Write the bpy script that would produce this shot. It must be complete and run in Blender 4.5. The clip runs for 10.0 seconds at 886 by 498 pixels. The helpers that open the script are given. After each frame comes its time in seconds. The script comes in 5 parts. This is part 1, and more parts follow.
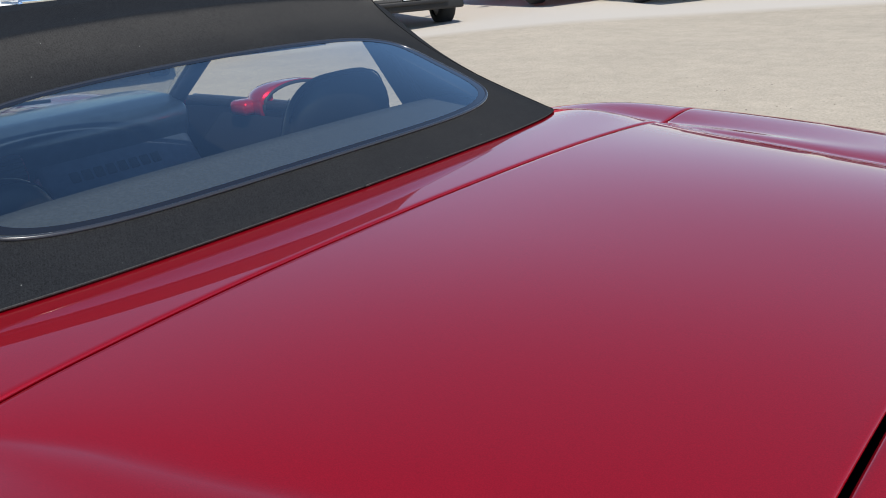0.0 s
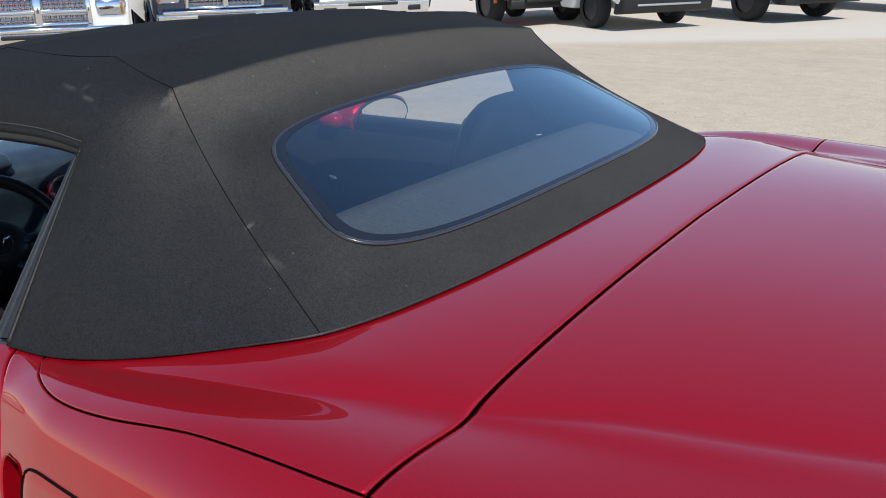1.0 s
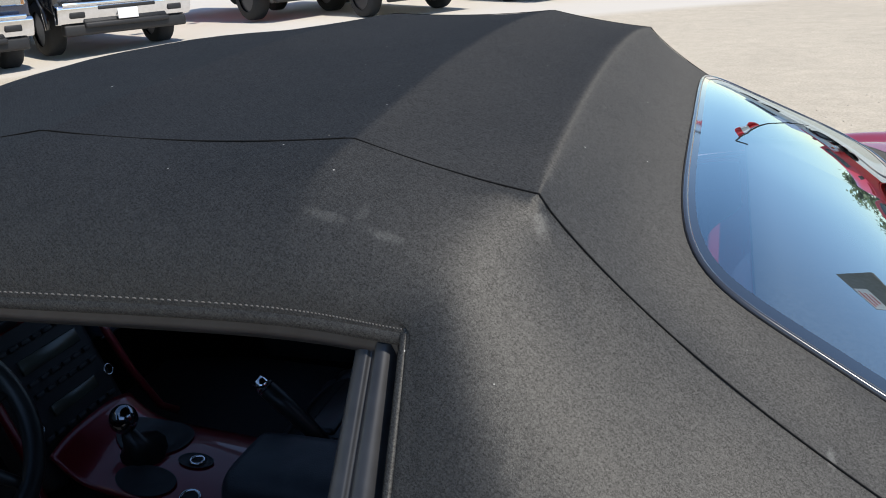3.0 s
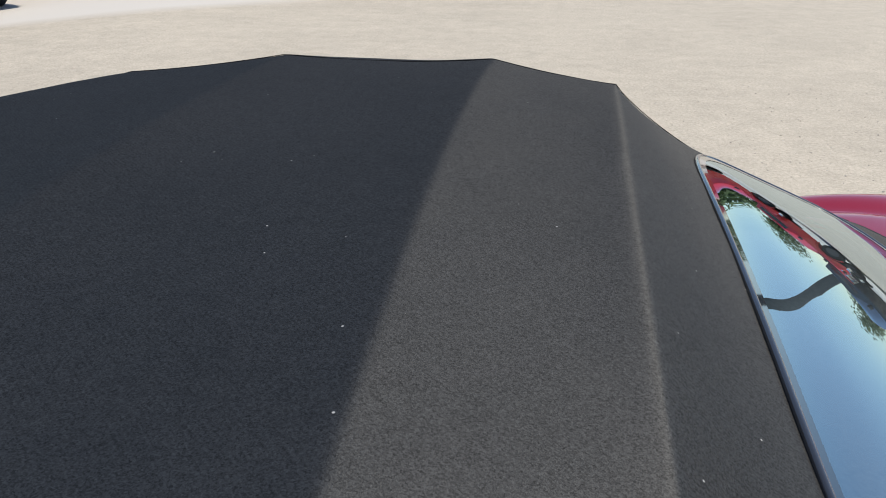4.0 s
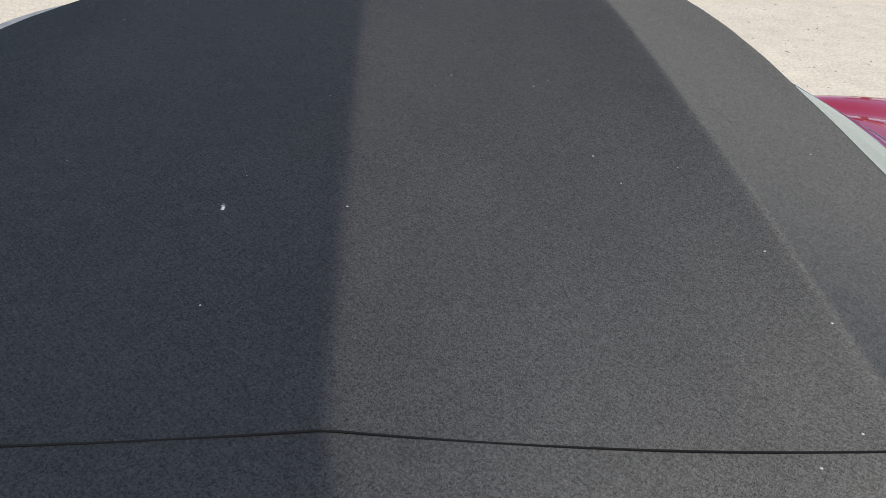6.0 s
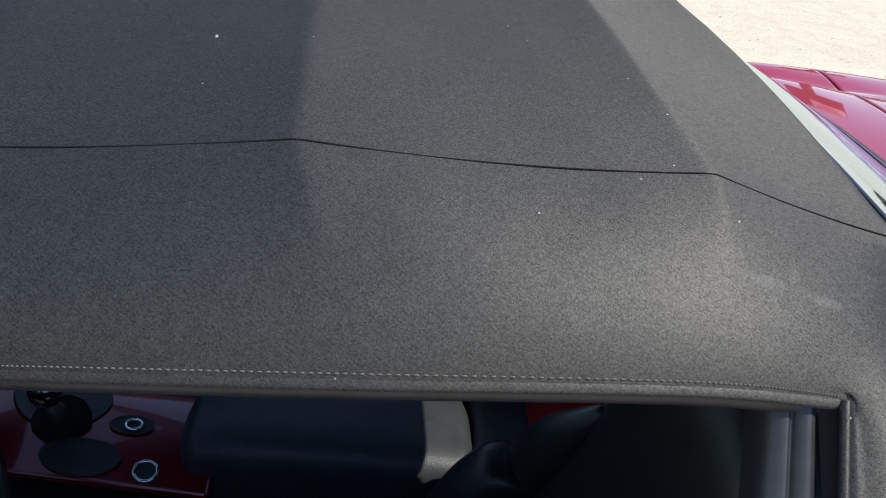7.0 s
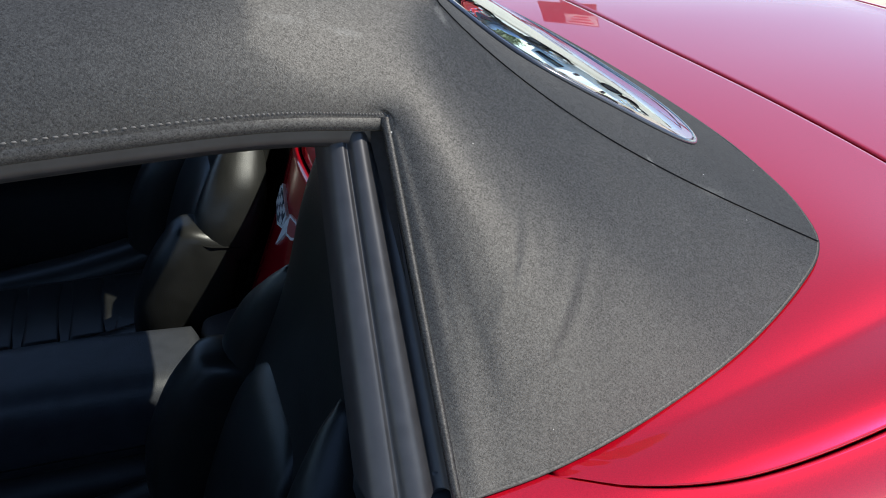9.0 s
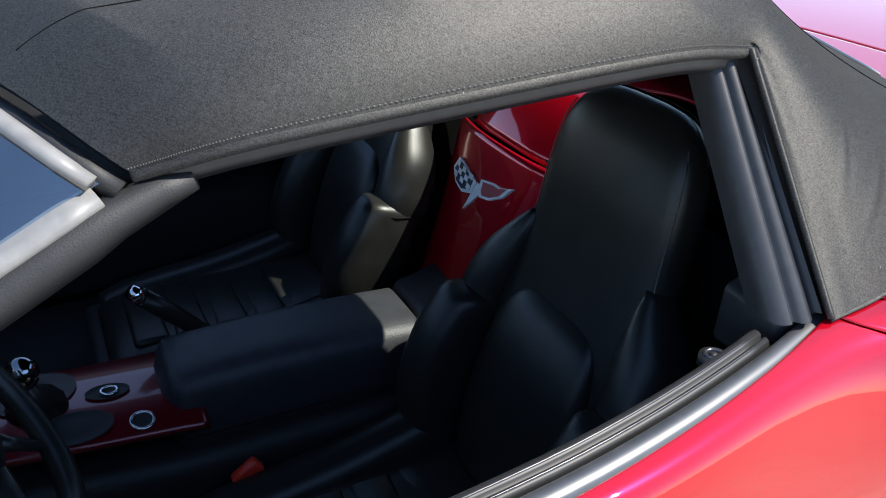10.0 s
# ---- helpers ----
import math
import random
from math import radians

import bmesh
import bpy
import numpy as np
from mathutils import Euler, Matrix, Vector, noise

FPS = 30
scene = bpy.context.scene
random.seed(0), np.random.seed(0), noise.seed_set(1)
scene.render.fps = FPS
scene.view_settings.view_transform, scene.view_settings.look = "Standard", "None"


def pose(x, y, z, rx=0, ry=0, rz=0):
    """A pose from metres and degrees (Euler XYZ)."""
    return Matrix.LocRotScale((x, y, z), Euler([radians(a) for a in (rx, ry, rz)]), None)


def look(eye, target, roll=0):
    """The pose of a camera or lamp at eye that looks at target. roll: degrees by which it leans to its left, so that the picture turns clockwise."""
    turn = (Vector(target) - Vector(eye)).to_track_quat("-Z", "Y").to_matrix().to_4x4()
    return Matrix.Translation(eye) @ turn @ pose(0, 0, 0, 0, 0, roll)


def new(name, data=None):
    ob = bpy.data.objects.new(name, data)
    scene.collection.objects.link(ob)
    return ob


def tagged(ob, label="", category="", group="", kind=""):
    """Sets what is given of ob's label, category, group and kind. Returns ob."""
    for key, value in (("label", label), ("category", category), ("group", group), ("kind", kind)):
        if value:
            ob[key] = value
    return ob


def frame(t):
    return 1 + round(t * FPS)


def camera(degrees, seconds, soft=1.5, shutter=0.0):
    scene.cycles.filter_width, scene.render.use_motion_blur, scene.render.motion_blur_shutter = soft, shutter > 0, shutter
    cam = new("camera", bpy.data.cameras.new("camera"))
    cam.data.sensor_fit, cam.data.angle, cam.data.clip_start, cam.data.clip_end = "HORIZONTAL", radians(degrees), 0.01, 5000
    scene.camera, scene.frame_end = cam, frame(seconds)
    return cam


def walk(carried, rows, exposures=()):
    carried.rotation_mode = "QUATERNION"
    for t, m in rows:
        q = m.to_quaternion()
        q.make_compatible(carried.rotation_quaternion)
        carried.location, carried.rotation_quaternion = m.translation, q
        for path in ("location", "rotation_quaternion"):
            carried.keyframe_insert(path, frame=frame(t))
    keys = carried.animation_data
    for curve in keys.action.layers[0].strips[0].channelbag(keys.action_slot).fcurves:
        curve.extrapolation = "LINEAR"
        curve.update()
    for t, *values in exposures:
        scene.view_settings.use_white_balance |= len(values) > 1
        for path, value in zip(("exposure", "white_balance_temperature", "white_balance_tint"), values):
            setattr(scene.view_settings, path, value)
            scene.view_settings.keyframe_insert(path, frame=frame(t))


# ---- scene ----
cam = camera(55.9, 10.0, soft=1.0)
PATH = [
    (0, (2.171, -0.852, 1.319), (0.919, 0.539, 0.613), -4.1),
    (0.5, (2.035, -1.086, 1.332), (0.895, 0.404, 0.641), -0.6),
    (1, (1.822, -1.282, 1.379), (0.71, 0.234, 0.698), -0.9),
    (1.5, (1.527, -1.283, 1.352), (0.455, 0.27, 0.688), -3.2),
    (2, (1.281, -1.256, 1.315), (0.303, 0.362, 0.664), -3.7),
    (2.5, (1.069, -1.197, 1.339), (0.343, 0.535, 0.653), -2.9),
    (2.7, (0.996, -1.173, 1.355), (0.331, 0.58, 0.658), -2.9),
    (3.8, (0.738, -0.822, 1.448), (0.35, 0.973, 0.658), -0.7),
    (4, (0.717, -0.725, 1.46), (0.422, 1.084, 0.661), -0.2),
    (4.5, (0.664, -0.554, 1.491), (0.524, 1.233, 0.602), -0.2),
    (5, (0.565, -0.554, 1.523), (0.518, 1.211, 0.585), 0.7),
    (5.3, (0.486, -0.614, 1.54), (0.494, 1.137, 0.573), 1.9),
    (5.5, (0.44, -0.67, 1.537), (0.467, 1.076, 0.561), 2.6),
    (5.7, (0.397, -0.727, 1.532), (0.444, 0.997, 0.518), 3.4),
    (6.8, (0.285, -1.026, 1.483), (0.512, 0.649, 0.415), 8.7),
    (7, (0.363, -1.063, 1.468), (0.561, 0.652, 0.459), 8.0),
    (7.2, (0.421, -1.093, 1.454), (0.666, 0.649, 0.503), 7.0),
    (7.5, (0.51, -1.123, 1.446), (0.833, 0.618, 0.516), 5.6),
    (8, (0.602, -1.177, 1.403), (1.125, 0.537, 0.514), 4.6),
    (8.5, (0.609, -1.198, 1.36), (1.188, 0.453, 0.39), 3.7),
    (9, (0.529, -1.218, 1.346), (1.169, 0.409, 0.374), 2.9),
    (9.5, (0.324, -1.282, 1.349), (1.077, 0.293, 0.372), 1.3),
    (9.8, (0.158, -1.293, 1.353), (0.939, 0.285, 0.405), 1.0),
    (10, (0.02, -1.285, 1.34), (0.803, 0.305, 0.414), 0.5),
]
walk(cam, [(t, look(eye, target, roll)) for t, eye, target, roll in PATH],
     exposures=[(0, 0.02), (0.7, 0.05), (1.5, 0.15), (2.1, 0.25), (2.7, 0.33), (3.8, 0.2), (4.5, 0.14), (5.5, 0.2), (7.0, 0.8), (7.5, 0.48), (8.0, 0.46), (9.0, 0.9), (9.5, 1.0), (10.0, 1.25)])

# ---- light ----
SUN = Vector((0.49, -0.30, 0.80)).normalized()
world = bpy.data.worlds.new("sky")
scene.world = world
world.use_nodes = True
wn = world.node_tree.nodes
sky = wn.new("ShaderNodeTexSky")
sky.sky_type, sky.sun_disc = "NISHITA", False
sky.sun_elevation = math.asin(SUN.z)
sky.sun_rotation = math.atan2(SUN.x, SUN.y)
sky.air_density, sky.dust_density, sky.ozone_density, sky.altitude = 1.0, 0.04, 3.0, 300
world.node_tree.links.new(sky.outputs[0], wn["Background"].inputs[0])
wn["Background"].inputs[1].default_value = 0.150
sun = new("sun", bpy.data.lights.new("sun", "SUN"))
sun.data.energy, sun.data.angle, sun.data.color = 4.3, radians(0.53), (1.0, 0.94, 0.85)
sun.matrix_world = look(SUN * 30, (0, 0, 0))


# ---- materials ----
def material(name, color, rough=0.5, metal=0.0, coat=0.0, spec=0.5, noise_scale=0.0, noise_amount=0.15,
             bump=0.0, bump_scale=200.0, sheen=0.0, stretch=(1, 1, 1), blotch=0.0, blotch_scale=3.0):
    """A principled material with variation at two scales and a fine relief."""
    m = bpy.data.materials.new(name)
    m.use_nodes = True
    n, l = m.node_tree.nodes, m.node_tree.links
    b = n["Principled BSDF"]
    b.inputs["Base Color"].default_value = (*color, 1)
    b.inputs["Roughness"].default_value = rough
    b.inputs["Metallic"].default_value = metal
    b.inputs["Coat Weight"].default_value = coat
    b.inputs["Coat Roughness"].default_value = 0.03
    b.inputs["Specular IOR Level"].default_value = spec
    b.inputs["Sheen Weight"].default_value = sheen
    tc = n.new("ShaderNodeTexCoord")
    mp = n.new("ShaderNodeMapping")
    mp.inputs["Scale"].default_value = stretch
    l.new(tc.outputs["Object"], mp.inputs[0])
    if noise_scale:
        t1 = n.new("ShaderNodeTexNoise")
        t1.inputs["Scale"].default_value, t1.inputs["Detail"].default_value = noise_scale, 6
        l.new(mp.outputs[0], t1.inputs["Vector"])
        last = t1.outputs["Fac"]
        if blotch:
            t2 = n.new("ShaderNodeTexNoise")
            t2.inputs["Scale"].default_value, t2.inputs["Detail"].default_value = blotch_scale, 4
            l.new(tc.outputs["Object"], t2.inputs["Vector"])
            mx = n.new("ShaderNodeMix")
            mx.inputs[0].default_value = blotch
            l.new(last, mx.inputs[2])
            l.new(t2.outputs["Fac"], mx.inputs[3])
            last = mx.outputs[0]
        r = n.new("ShaderNodeMapRange")
        r.inputs["From Min"].default_value, r.inputs["From Max"].default_value = 0.3, 0.7
        r.inputs["To Min"].default_value, r.inputs["To Max"].default_value = 1 - noise_amount, 1 + noise_amount
        l.new(last, r.inputs[0])
        v = n.new("ShaderNodeVectorMath")
        v.operation = "SCALE"
        v.inputs[0].default_value = color
        l.new(r.outputs[0], v.inputs["Scale"])
        l.new(v.outputs[0], b.inputs["Base Color"])
    if bump:
        t3 = n.new("ShaderNodeTexNoise")
        t3.inputs["Scale"].default_value, t3.inputs["Detail"].default_value = bump_scale, 4
        l.new(mp.outputs[0], t3.inputs["Vector"])
        bp = n.new("ShaderNodeBump")
        bp.inputs["Strength"].default_value, bp.inputs["Distance"].default_value = bump, 0.004
        l.new(t3.outputs["Fac"], bp.inputs["Height"])
        l.new(bp.outputs[0], b.inputs["Normal"])
    return m


def glass_material(name, tint, base=0.05, power=2.5, film=(1, 1, 1)):
    """Clear or tinted glass; base is what it mirrors seen square on."""
    m = bpy.data.materials.new(name)
    m.use_nodes = True
    n, l = m.node_tree.nodes, m.node_tree.links
    n.remove(n["Principled BSDF"])
    clear, gloss = n.new("ShaderNodeBsdfTransparent"), n.new("ShaderNodeBsdfGlossy")
    clear.inputs[0].default_value = (*tint, 1)
    gloss.inputs["Roughness"].default_value = 0.0
    gloss.inputs["Color"].default_value = (*film, 1)
    slant, mix = n.new("ShaderNodeLayerWeight"), n.new("ShaderNodeMixShader")
    steep, share = n.new("ShaderNodeMath"), n.new("ShaderNodeMapRange")
    steep.operation, steep.inputs[1].default_value = "POWER", power
    share.inputs["To Min"].default_value = base
    l.new(slant.outputs["Facing"], steep.inputs[0])
    l.new(steep.outputs[0], share.inputs[0])
    l.new(share.outputs[0], mix.inputs[0])
    l.new(clear.outputs[0], mix.inputs[1])
    l.new(gloss.outputs[0], mix.inputs[2])
    l.new(mix.outputs[0], n["Material Output"].inputs[0])
    return m


RED = material("red_paint", (0.42, 0.0028, 0.013), 0.30, 0.50, 1.0, spec=0.0, noise_scale=900, noise_amount=0.16)
RED.node_tree.nodes["Principled BSDF"].inputs["Coat IOR"].default_value = 1.60
RED.node_tree.nodes["Principled BSDF"].inputs["Coat Roughness"].default_value = 0.012
FABRIC = material("black_fabric", (0.0128, 0.0128, 0.0125), 0.9, spec=0.0, noise_scale=60, noise_amount=0.2, bump=0.10, bump_scale=1100, blotch=0.45, blotch_scale=7)


def twill(m):
    """Black twill: matt yarn with a gloss that runs across the car far more than along it, broken up by the nap."""
    n, l = m.node_tree.nodes, m.node_tree.links
    b = n["Principled BSDF"]
    shade = b.inputs["Base Color"].links[0].from_socket
    place = n.new("ShaderNodeTexCoord")
    total = None
    for size, share in ((1000, 0.50), (1700, 0.38), (420, 0.12)):
        cell = n.new("ShaderNodeTexVoronoi")
        cell.inputs["Scale"].default_value = size
        l.new(place.outputs["Object"], cell.inputs["Vector"])
        apart = n.new("ShaderNodeSeparateColor")
        l.new(cell.outputs["Color"], apart.inputs[0])
        scaled = n.new("ShaderNodeMath")
        scaled.operation = "MULTIPLY_ADD"
        scaled.inputs[1].default_value, scaled.inputs[2].default_value = share, 0.0
        l.new(apart.outputs[0], scaled.inputs[0])
        if total is not None:
            l.new(total, scaled.inputs[2])
        total = scaled.outputs[0]
    # fine slanting ribs of the weave
    rib = n.new("ShaderNodeTexWave")
    rib.bands_direction = "DIAGONAL"
    rib.inputs["Scale"].default_value, rib.inputs["Distortion"].default_value = 130.0, 2.0
    l.new(place.outputs["Object"], rib.inputs["Vector"])
    weave = n.new("ShaderNodeMath")
    weave.operation = "MULTIPLY_ADD"
    weave.inputs[1].default_value = 0.08
    l.new(rib.outputs["Fac"], weave.inputs[0])
    l.new(total, weave.inputs[2])
    tones = []
    for low, high, source in ((0.35, 1.35, shade), (0.40, 1.45, None)):
        level = n.new("ShaderNodeMapRange")
        level.inputs["To Min"].default_value, level.inputs["To Max"].default_value = low, high
        l.new(weave.outputs[0], level.inputs[0])
        v = n.new("ShaderNodeVectorMath")
        v.operation = "SCALE"
        if source is not None:
            l.new(source, v.inputs[0])
        else:
            v.inputs[0].default_value = (0.058, 0.057, 0.0545)
        l.new(level.outputs[0], v.inputs["Scale"])
        tones.append(v.outputs[0])
    l.new(tones[0], b.inputs["Base Color"])
    gloss, both = n.new("ShaderNodeBsdfAnisotropic"), n.new("ShaderNodeAddShader")
    gloss.inputs["Roughness"].default_value, gloss.inputs["Anisotropy"].default_value = 0.62, 0.40
    thread = n.new("ShaderNodeCombineXYZ")
    thread.inputs[0].default_value = 1.0
    l.new(thread.outputs[0], gloss.inputs["Tangent"])
    l.new(tones[1], gloss.inputs["Color"])
    l.new(b.inputs["Normal"].links[0].from_socket, gloss.inputs["Normal"])
    l.new(b.outputs[0], both.inputs[0])
    l.new(gloss.outputs[0], both.inputs[1])
    l.new(both.outputs[0], n["Material Output"].inputs[0])


twill(FABRIC)
BADGE = material("badge_silver", (0.82, 0.82, 0.84), 0.3, 0.1)
LINER = material("dark_cloth_liner", (0.009, 0.009, 0.010), 0.95, noise_scale=200, noise_amount=0.3)
SHELF = material("grey_cloth_shelf", (0.050, 0.054, 0.060), 0.95, noise_scale=200, noise_amount=0.3)
SEAM = material("black_thread", (0.008, 0.008, 0.008), 0.9, spec=0.1)
STITCH = material("grey_thread", (0.075, 0.073, 0.07), 0.8)
GREY_RUBBER = material("grey_rubber", (0.036, 0.038, 0.041), 0.40, spec=1.0, noise_scale=60, noise_amount=0.15)
RUBBER = material("black_rubber", (0.016, 0.0165, 0.019), 0.44, noise_scale=60, noise_amount=0.25)
FRIT = material("black_glass_band", (0.01, 0.011, 0.014), 0.04, coat=1.0)
LEATHER = material("black_leather", (0.014, 0.014, 0.0132), 0.34, spec=0.32, noise_scale=30, noise_amount=0.2, bump=0.10, bump_scale=520)
ARMREST = material("black_vinyl", (0.029, 0.031, 0.036), 0.48, spec=0.4, noise_scale=30, noise_amount=0.2, bump=0.2, bump_scale=420)
# black vinyl with the blue sheen of the sky put into its base colour
DASH_SHEEN = material("sky_sheen_dash_vinyl", (0.036, 0.056, 0.082), 0.32, spec=0.9, coat=0.5, noise_scale=30, noise_amount=0.2, bump=0.1, bump_scale=420)
RED_TRIM = material("red_interior_trim", (0.13, 0.002, 0.007), 0.3, 0.3, 0.7, noise_scale=700, noise_amount=0.1)
BLACK = material("black_plastic", (0.010, 0.010, 0.011), 0.6, noise_scale=40, noise_amount=0.2, bump=0.15, bump_scale=600)
CARPET = material("black_carpet", (0.010, 0.010, 0.012), 0.95, noise_scale=300, noise_amount=0.4)
CHROME = material("chrome", (0.75, 0.76, 0.78), 0.08, 1.0, noise_scale=20, noise_amount=0.06)
CAP_METAL = material("dark_satin_strip", (0.014, 0.0138, 0.0135), 0.50, spec=0.45, noise_scale=50, noise_amount=0.25, stretch=(0.2, 1, 1))
DARK_METAL = material("dark_metal", (0.10, 0.10, 0.11), 0.3, 0.8)
GLASS = glass_material("tinted_glass", (0.92, 0.97, 0.93), 0.05, 1.8, (0.80, 0.94, 1.0))
CLEAR = glass_material("clear_glass", (0.86, 0.91, 0.90), 0.24)
GAP = material("gap_shadow_black", (0.004, 0.004, 0.004), 0.9, spec=0.05)
GROUND = material("pale_gravel_ground", (0.45, 0.39, 0.30), 0.95, noise_scale=1.4, noise_amount=0.10, bump=0.5, bump_scale=55, blotch=0.5, blotch_scale=0.3, stretch=(0.8, 1.3, 1))


def ground_detail(m):
    """Grit and pebbles over the broad stains, and paler concrete where the row of trucks stands."""
    n, l = m.node_tree.nodes, m.node_tree.links
    b = n["Principled BSDF"]
    last = b.inputs["Base Color"].links[0].from_socket
    tc = n.new("ShaderNodeTexCoord")
    for scale, amount in ((6.0, 0.10), (45.0, 0.22), (160.0, 0.22)):
        t = n.new("ShaderNodeTexNoise")
        t.inputs["Scale"].default_value, t.inputs["Detail"].default_value, t.inputs["Roughness"].default_value = scale, 5, 0.7
        l.new(tc.outputs["Object"], t.inputs["Vector"])
        r = n.new("ShaderNodeMapRange")
        r.inputs["From Min"].default_value, r.inputs["From Max"].default_value = 0.3, 0.7
        r.inputs["To Min"].default_value, r.inputs["To Max"].default_value = 1 - amount, 1 + amount
        l.new(t.outputs["Fac"], r.inputs[0])
        v = n.new("ShaderNodeVectorMath")
        v.operation = "SCALE"
        l.new(last, v.inputs[0])
        l.new(r.outputs[0], v.inputs["Scale"])
        last = v.outputs[0]
    d = n.new("ShaderNodeVectorMath")
    d.operation = "DOT_PRODUCT"
    d.inputs[1].default_value = (0.586, -0.81, 0)
    l.new(tc.outputs["Object"], d.inputs[0])
    r = n.new("ShaderNodeMapRange")
    r.inputs["From Min"].default_value, r.inputs["From Max"].default_value = -10.3, -10.9
    l.new(d.outputs["Value"], r.inputs[0])
    mx = n.new("ShaderNodeMix")
    mx.data_type = "RGBA"
    l.new(r.outputs[0], mx.inputs[0])
    l.new(last, mx.inputs[6])
    mx.inputs[7].default_value = (0.55, 0.505, 0.435, 1)
    l.new(mx.outputs[2], b.inputs["Base Color"])


ground_detail(GROUND)


def dusty(m, spots):
    """Chalky rubs, dark scuffs and scattered lint on the fabric; spots: place, size in x y z, lightness, strength."""
    n, l = m.node_tree.nodes, m.node_tree.links
    b = n["Principled BSDF"]
    last = b.inputs["Base Color"].links[0].from_socket
    tc = n.new("ShaderNodeTexCoord")
    grit = n.new("ShaderNodeTexNoise")
    grit.inputs["Scale"].default_value, grit.inputs["Detail"].default_value, grit.inputs["Roughness"].default_value = 240, 5, 0.8
    l.new(tc.outputs["Object"], grit.inputs["Vector"])
    for place, size, tone, strength in spots:
        a = n.new("ShaderNodeVectorMath")
        a.operation = "SUBTRACT"
        a.inputs[1].default_value = place
        l.new(tc.outputs["Object"], a.inputs[0])
        q = n.new("ShaderNodeVectorMath")
        q.operation = "DIVIDE"
        q.inputs[1].default_value = size
        l.new(a.outputs[0], q.inputs[0])
        ln = n.new("ShaderNodeVectorMath")
        ln.operation = "LENGTH"
        l.new(q.outputs[0], ln.inputs[0])
        r = n.new("ShaderNodeMapRange")
        r.inputs["From Min"].default_value, r.inputs["From Max"].default_value = 1.0, 0.0
        l.new(ln.outputs["Value"], r.inputs[0])
        g = n.new("ShaderNodeMath")
        g.operation = "MULTIPLY"
        l.new(r.outputs[0], g.inputs[0])
        l.new(grit.outputs["Fac"], g.inputs[1])
        e = n.new("ShaderNodeMapRange")
        e.inputs["From Min"].default_value, e.inputs["From Max"].default_value = 0.27, 0.42
        e.inputs["To Max"].default_value = strength
        l.new(g.outputs[0], e.inputs[0])
        mx = n.new("ShaderNodeMix")
        mx.data_type = "RGBA"
        l.new(e.outputs[0], mx.inputs[0])
        l.new(last, mx.inputs[6])
        mx.inputs[7].default_value = (tone, tone, tone * 0.94, 1)
        last = mx.outputs[2]
    lint = n.new("ShaderNodeTexVoronoi")
    lint.inputs["Scale"].default_value = 62
    l.new(tc.outputs["Object"], lint.inputs["Vector"])
    near = n.new("ShaderNodeMapRange")
    near.inputs["From Min"].default_value, near.inputs["From Max"].default_value = 0.06, 0.035
    l.new(lint.outputs["Distance"], near.inputs[0])
    sep = n.new("ShaderNodeSeparateColor")
    l.new(lint.outputs["Color"], sep.inputs[0])
    rare = n.new("ShaderNodeMath")
    rare.operation = "GREATER_THAN"
    rare.inputs[1].default_value = 0.86
    l.new(sep.outputs[0], rare.inputs[0])
    both = n.new("ShaderNodeMath")
    both.operation = "MULTIPLY"
    l.new(near.outputs[0], both.inputs[0])
    l.new(rare.outputs[0], both.inputs[1])
    mx = n.new("ShaderNodeMix")
    mx.data_type = "RGBA"
    l.new(both.outputs[0], mx.inputs[0])
    l.new(last, mx.inputs[6])
    mx.inputs[7].default_value = (0.32, 0.31, 0.29, 1)
    l.new(mx.outputs[2], b.inputs["Base Color"])


dusty(FABRIC, [
    ((0.683, -0.600, 1.168), (0.036, 0.009, 0.15), 0.18, 0.16),
    ((0.636, -0.598, 1.180), (0.044, 0.010, 0.15), 0.16, 0.13),
    ((0.662, -0.588, 1.180), (0.012, 0.024, 0.15), 0.14, 0.11),
    ((0.783, -0.540, 1.170), (0.013, 0.026, 0.15), 0.10, 0.35),
    ((0.992, -0.584, 1.033), (0.008, 0.020, 0.15), 0.14, 0.4),
    ((1.055, -0.605, 1.000), (0.050, 0.022, 0.15), 0.09, 0.25),
    ((0.845, -0.548, 1.128), (0.034, 0.014, 0.15), 0.003, 0.9),
    ((0.820, -0.560, 1.128), (0.012, 0.030, 0.15), 0.003, 0.8),
    ((0.216, -0.290, 1.230), (0.004, 0.010, 0.15), 0.5, 1.0),
])


# ---- mesh helpers ----
def part(name, bm, mat, parent=None, label="", smooth=True, kind=""):
    me = bpy.data.meshes.new(name)
    bm.normal_update()
    bm.to_mesh(me)
    bm.free()
    if smooth:
        for p in me.polygons:
            p.use_smooth = True
    me.materials.append(mat)
    ob = new(name, me)
    ob.parent = parent
    return tagged(ob, label, kind=kind)


def grid(fn, nu, nv, closed_u=False):
    """A bmesh sheet from a function of u, v in 0..1."""
    bm = bmesh.new()
    rows = [[bm.verts.new(fn(i / nu, j / nv)) for j in range(nv + 1)] for i in range(nu if closed_u else nu + 1)]
    for i in range(nu):
        a, b = rows[i], rows[(i + 1) % len(rows)]
        for j in range(nv):
            bm.faces.new((a[j], b[j], b[j + 1], a[j + 1]))
    return bm


def solid(ob, t, offset=-1):
    s = ob.modifiers.new("thickness", "SOLIDIFY")
    s.thickness, s.offset = t, offset
    return ob


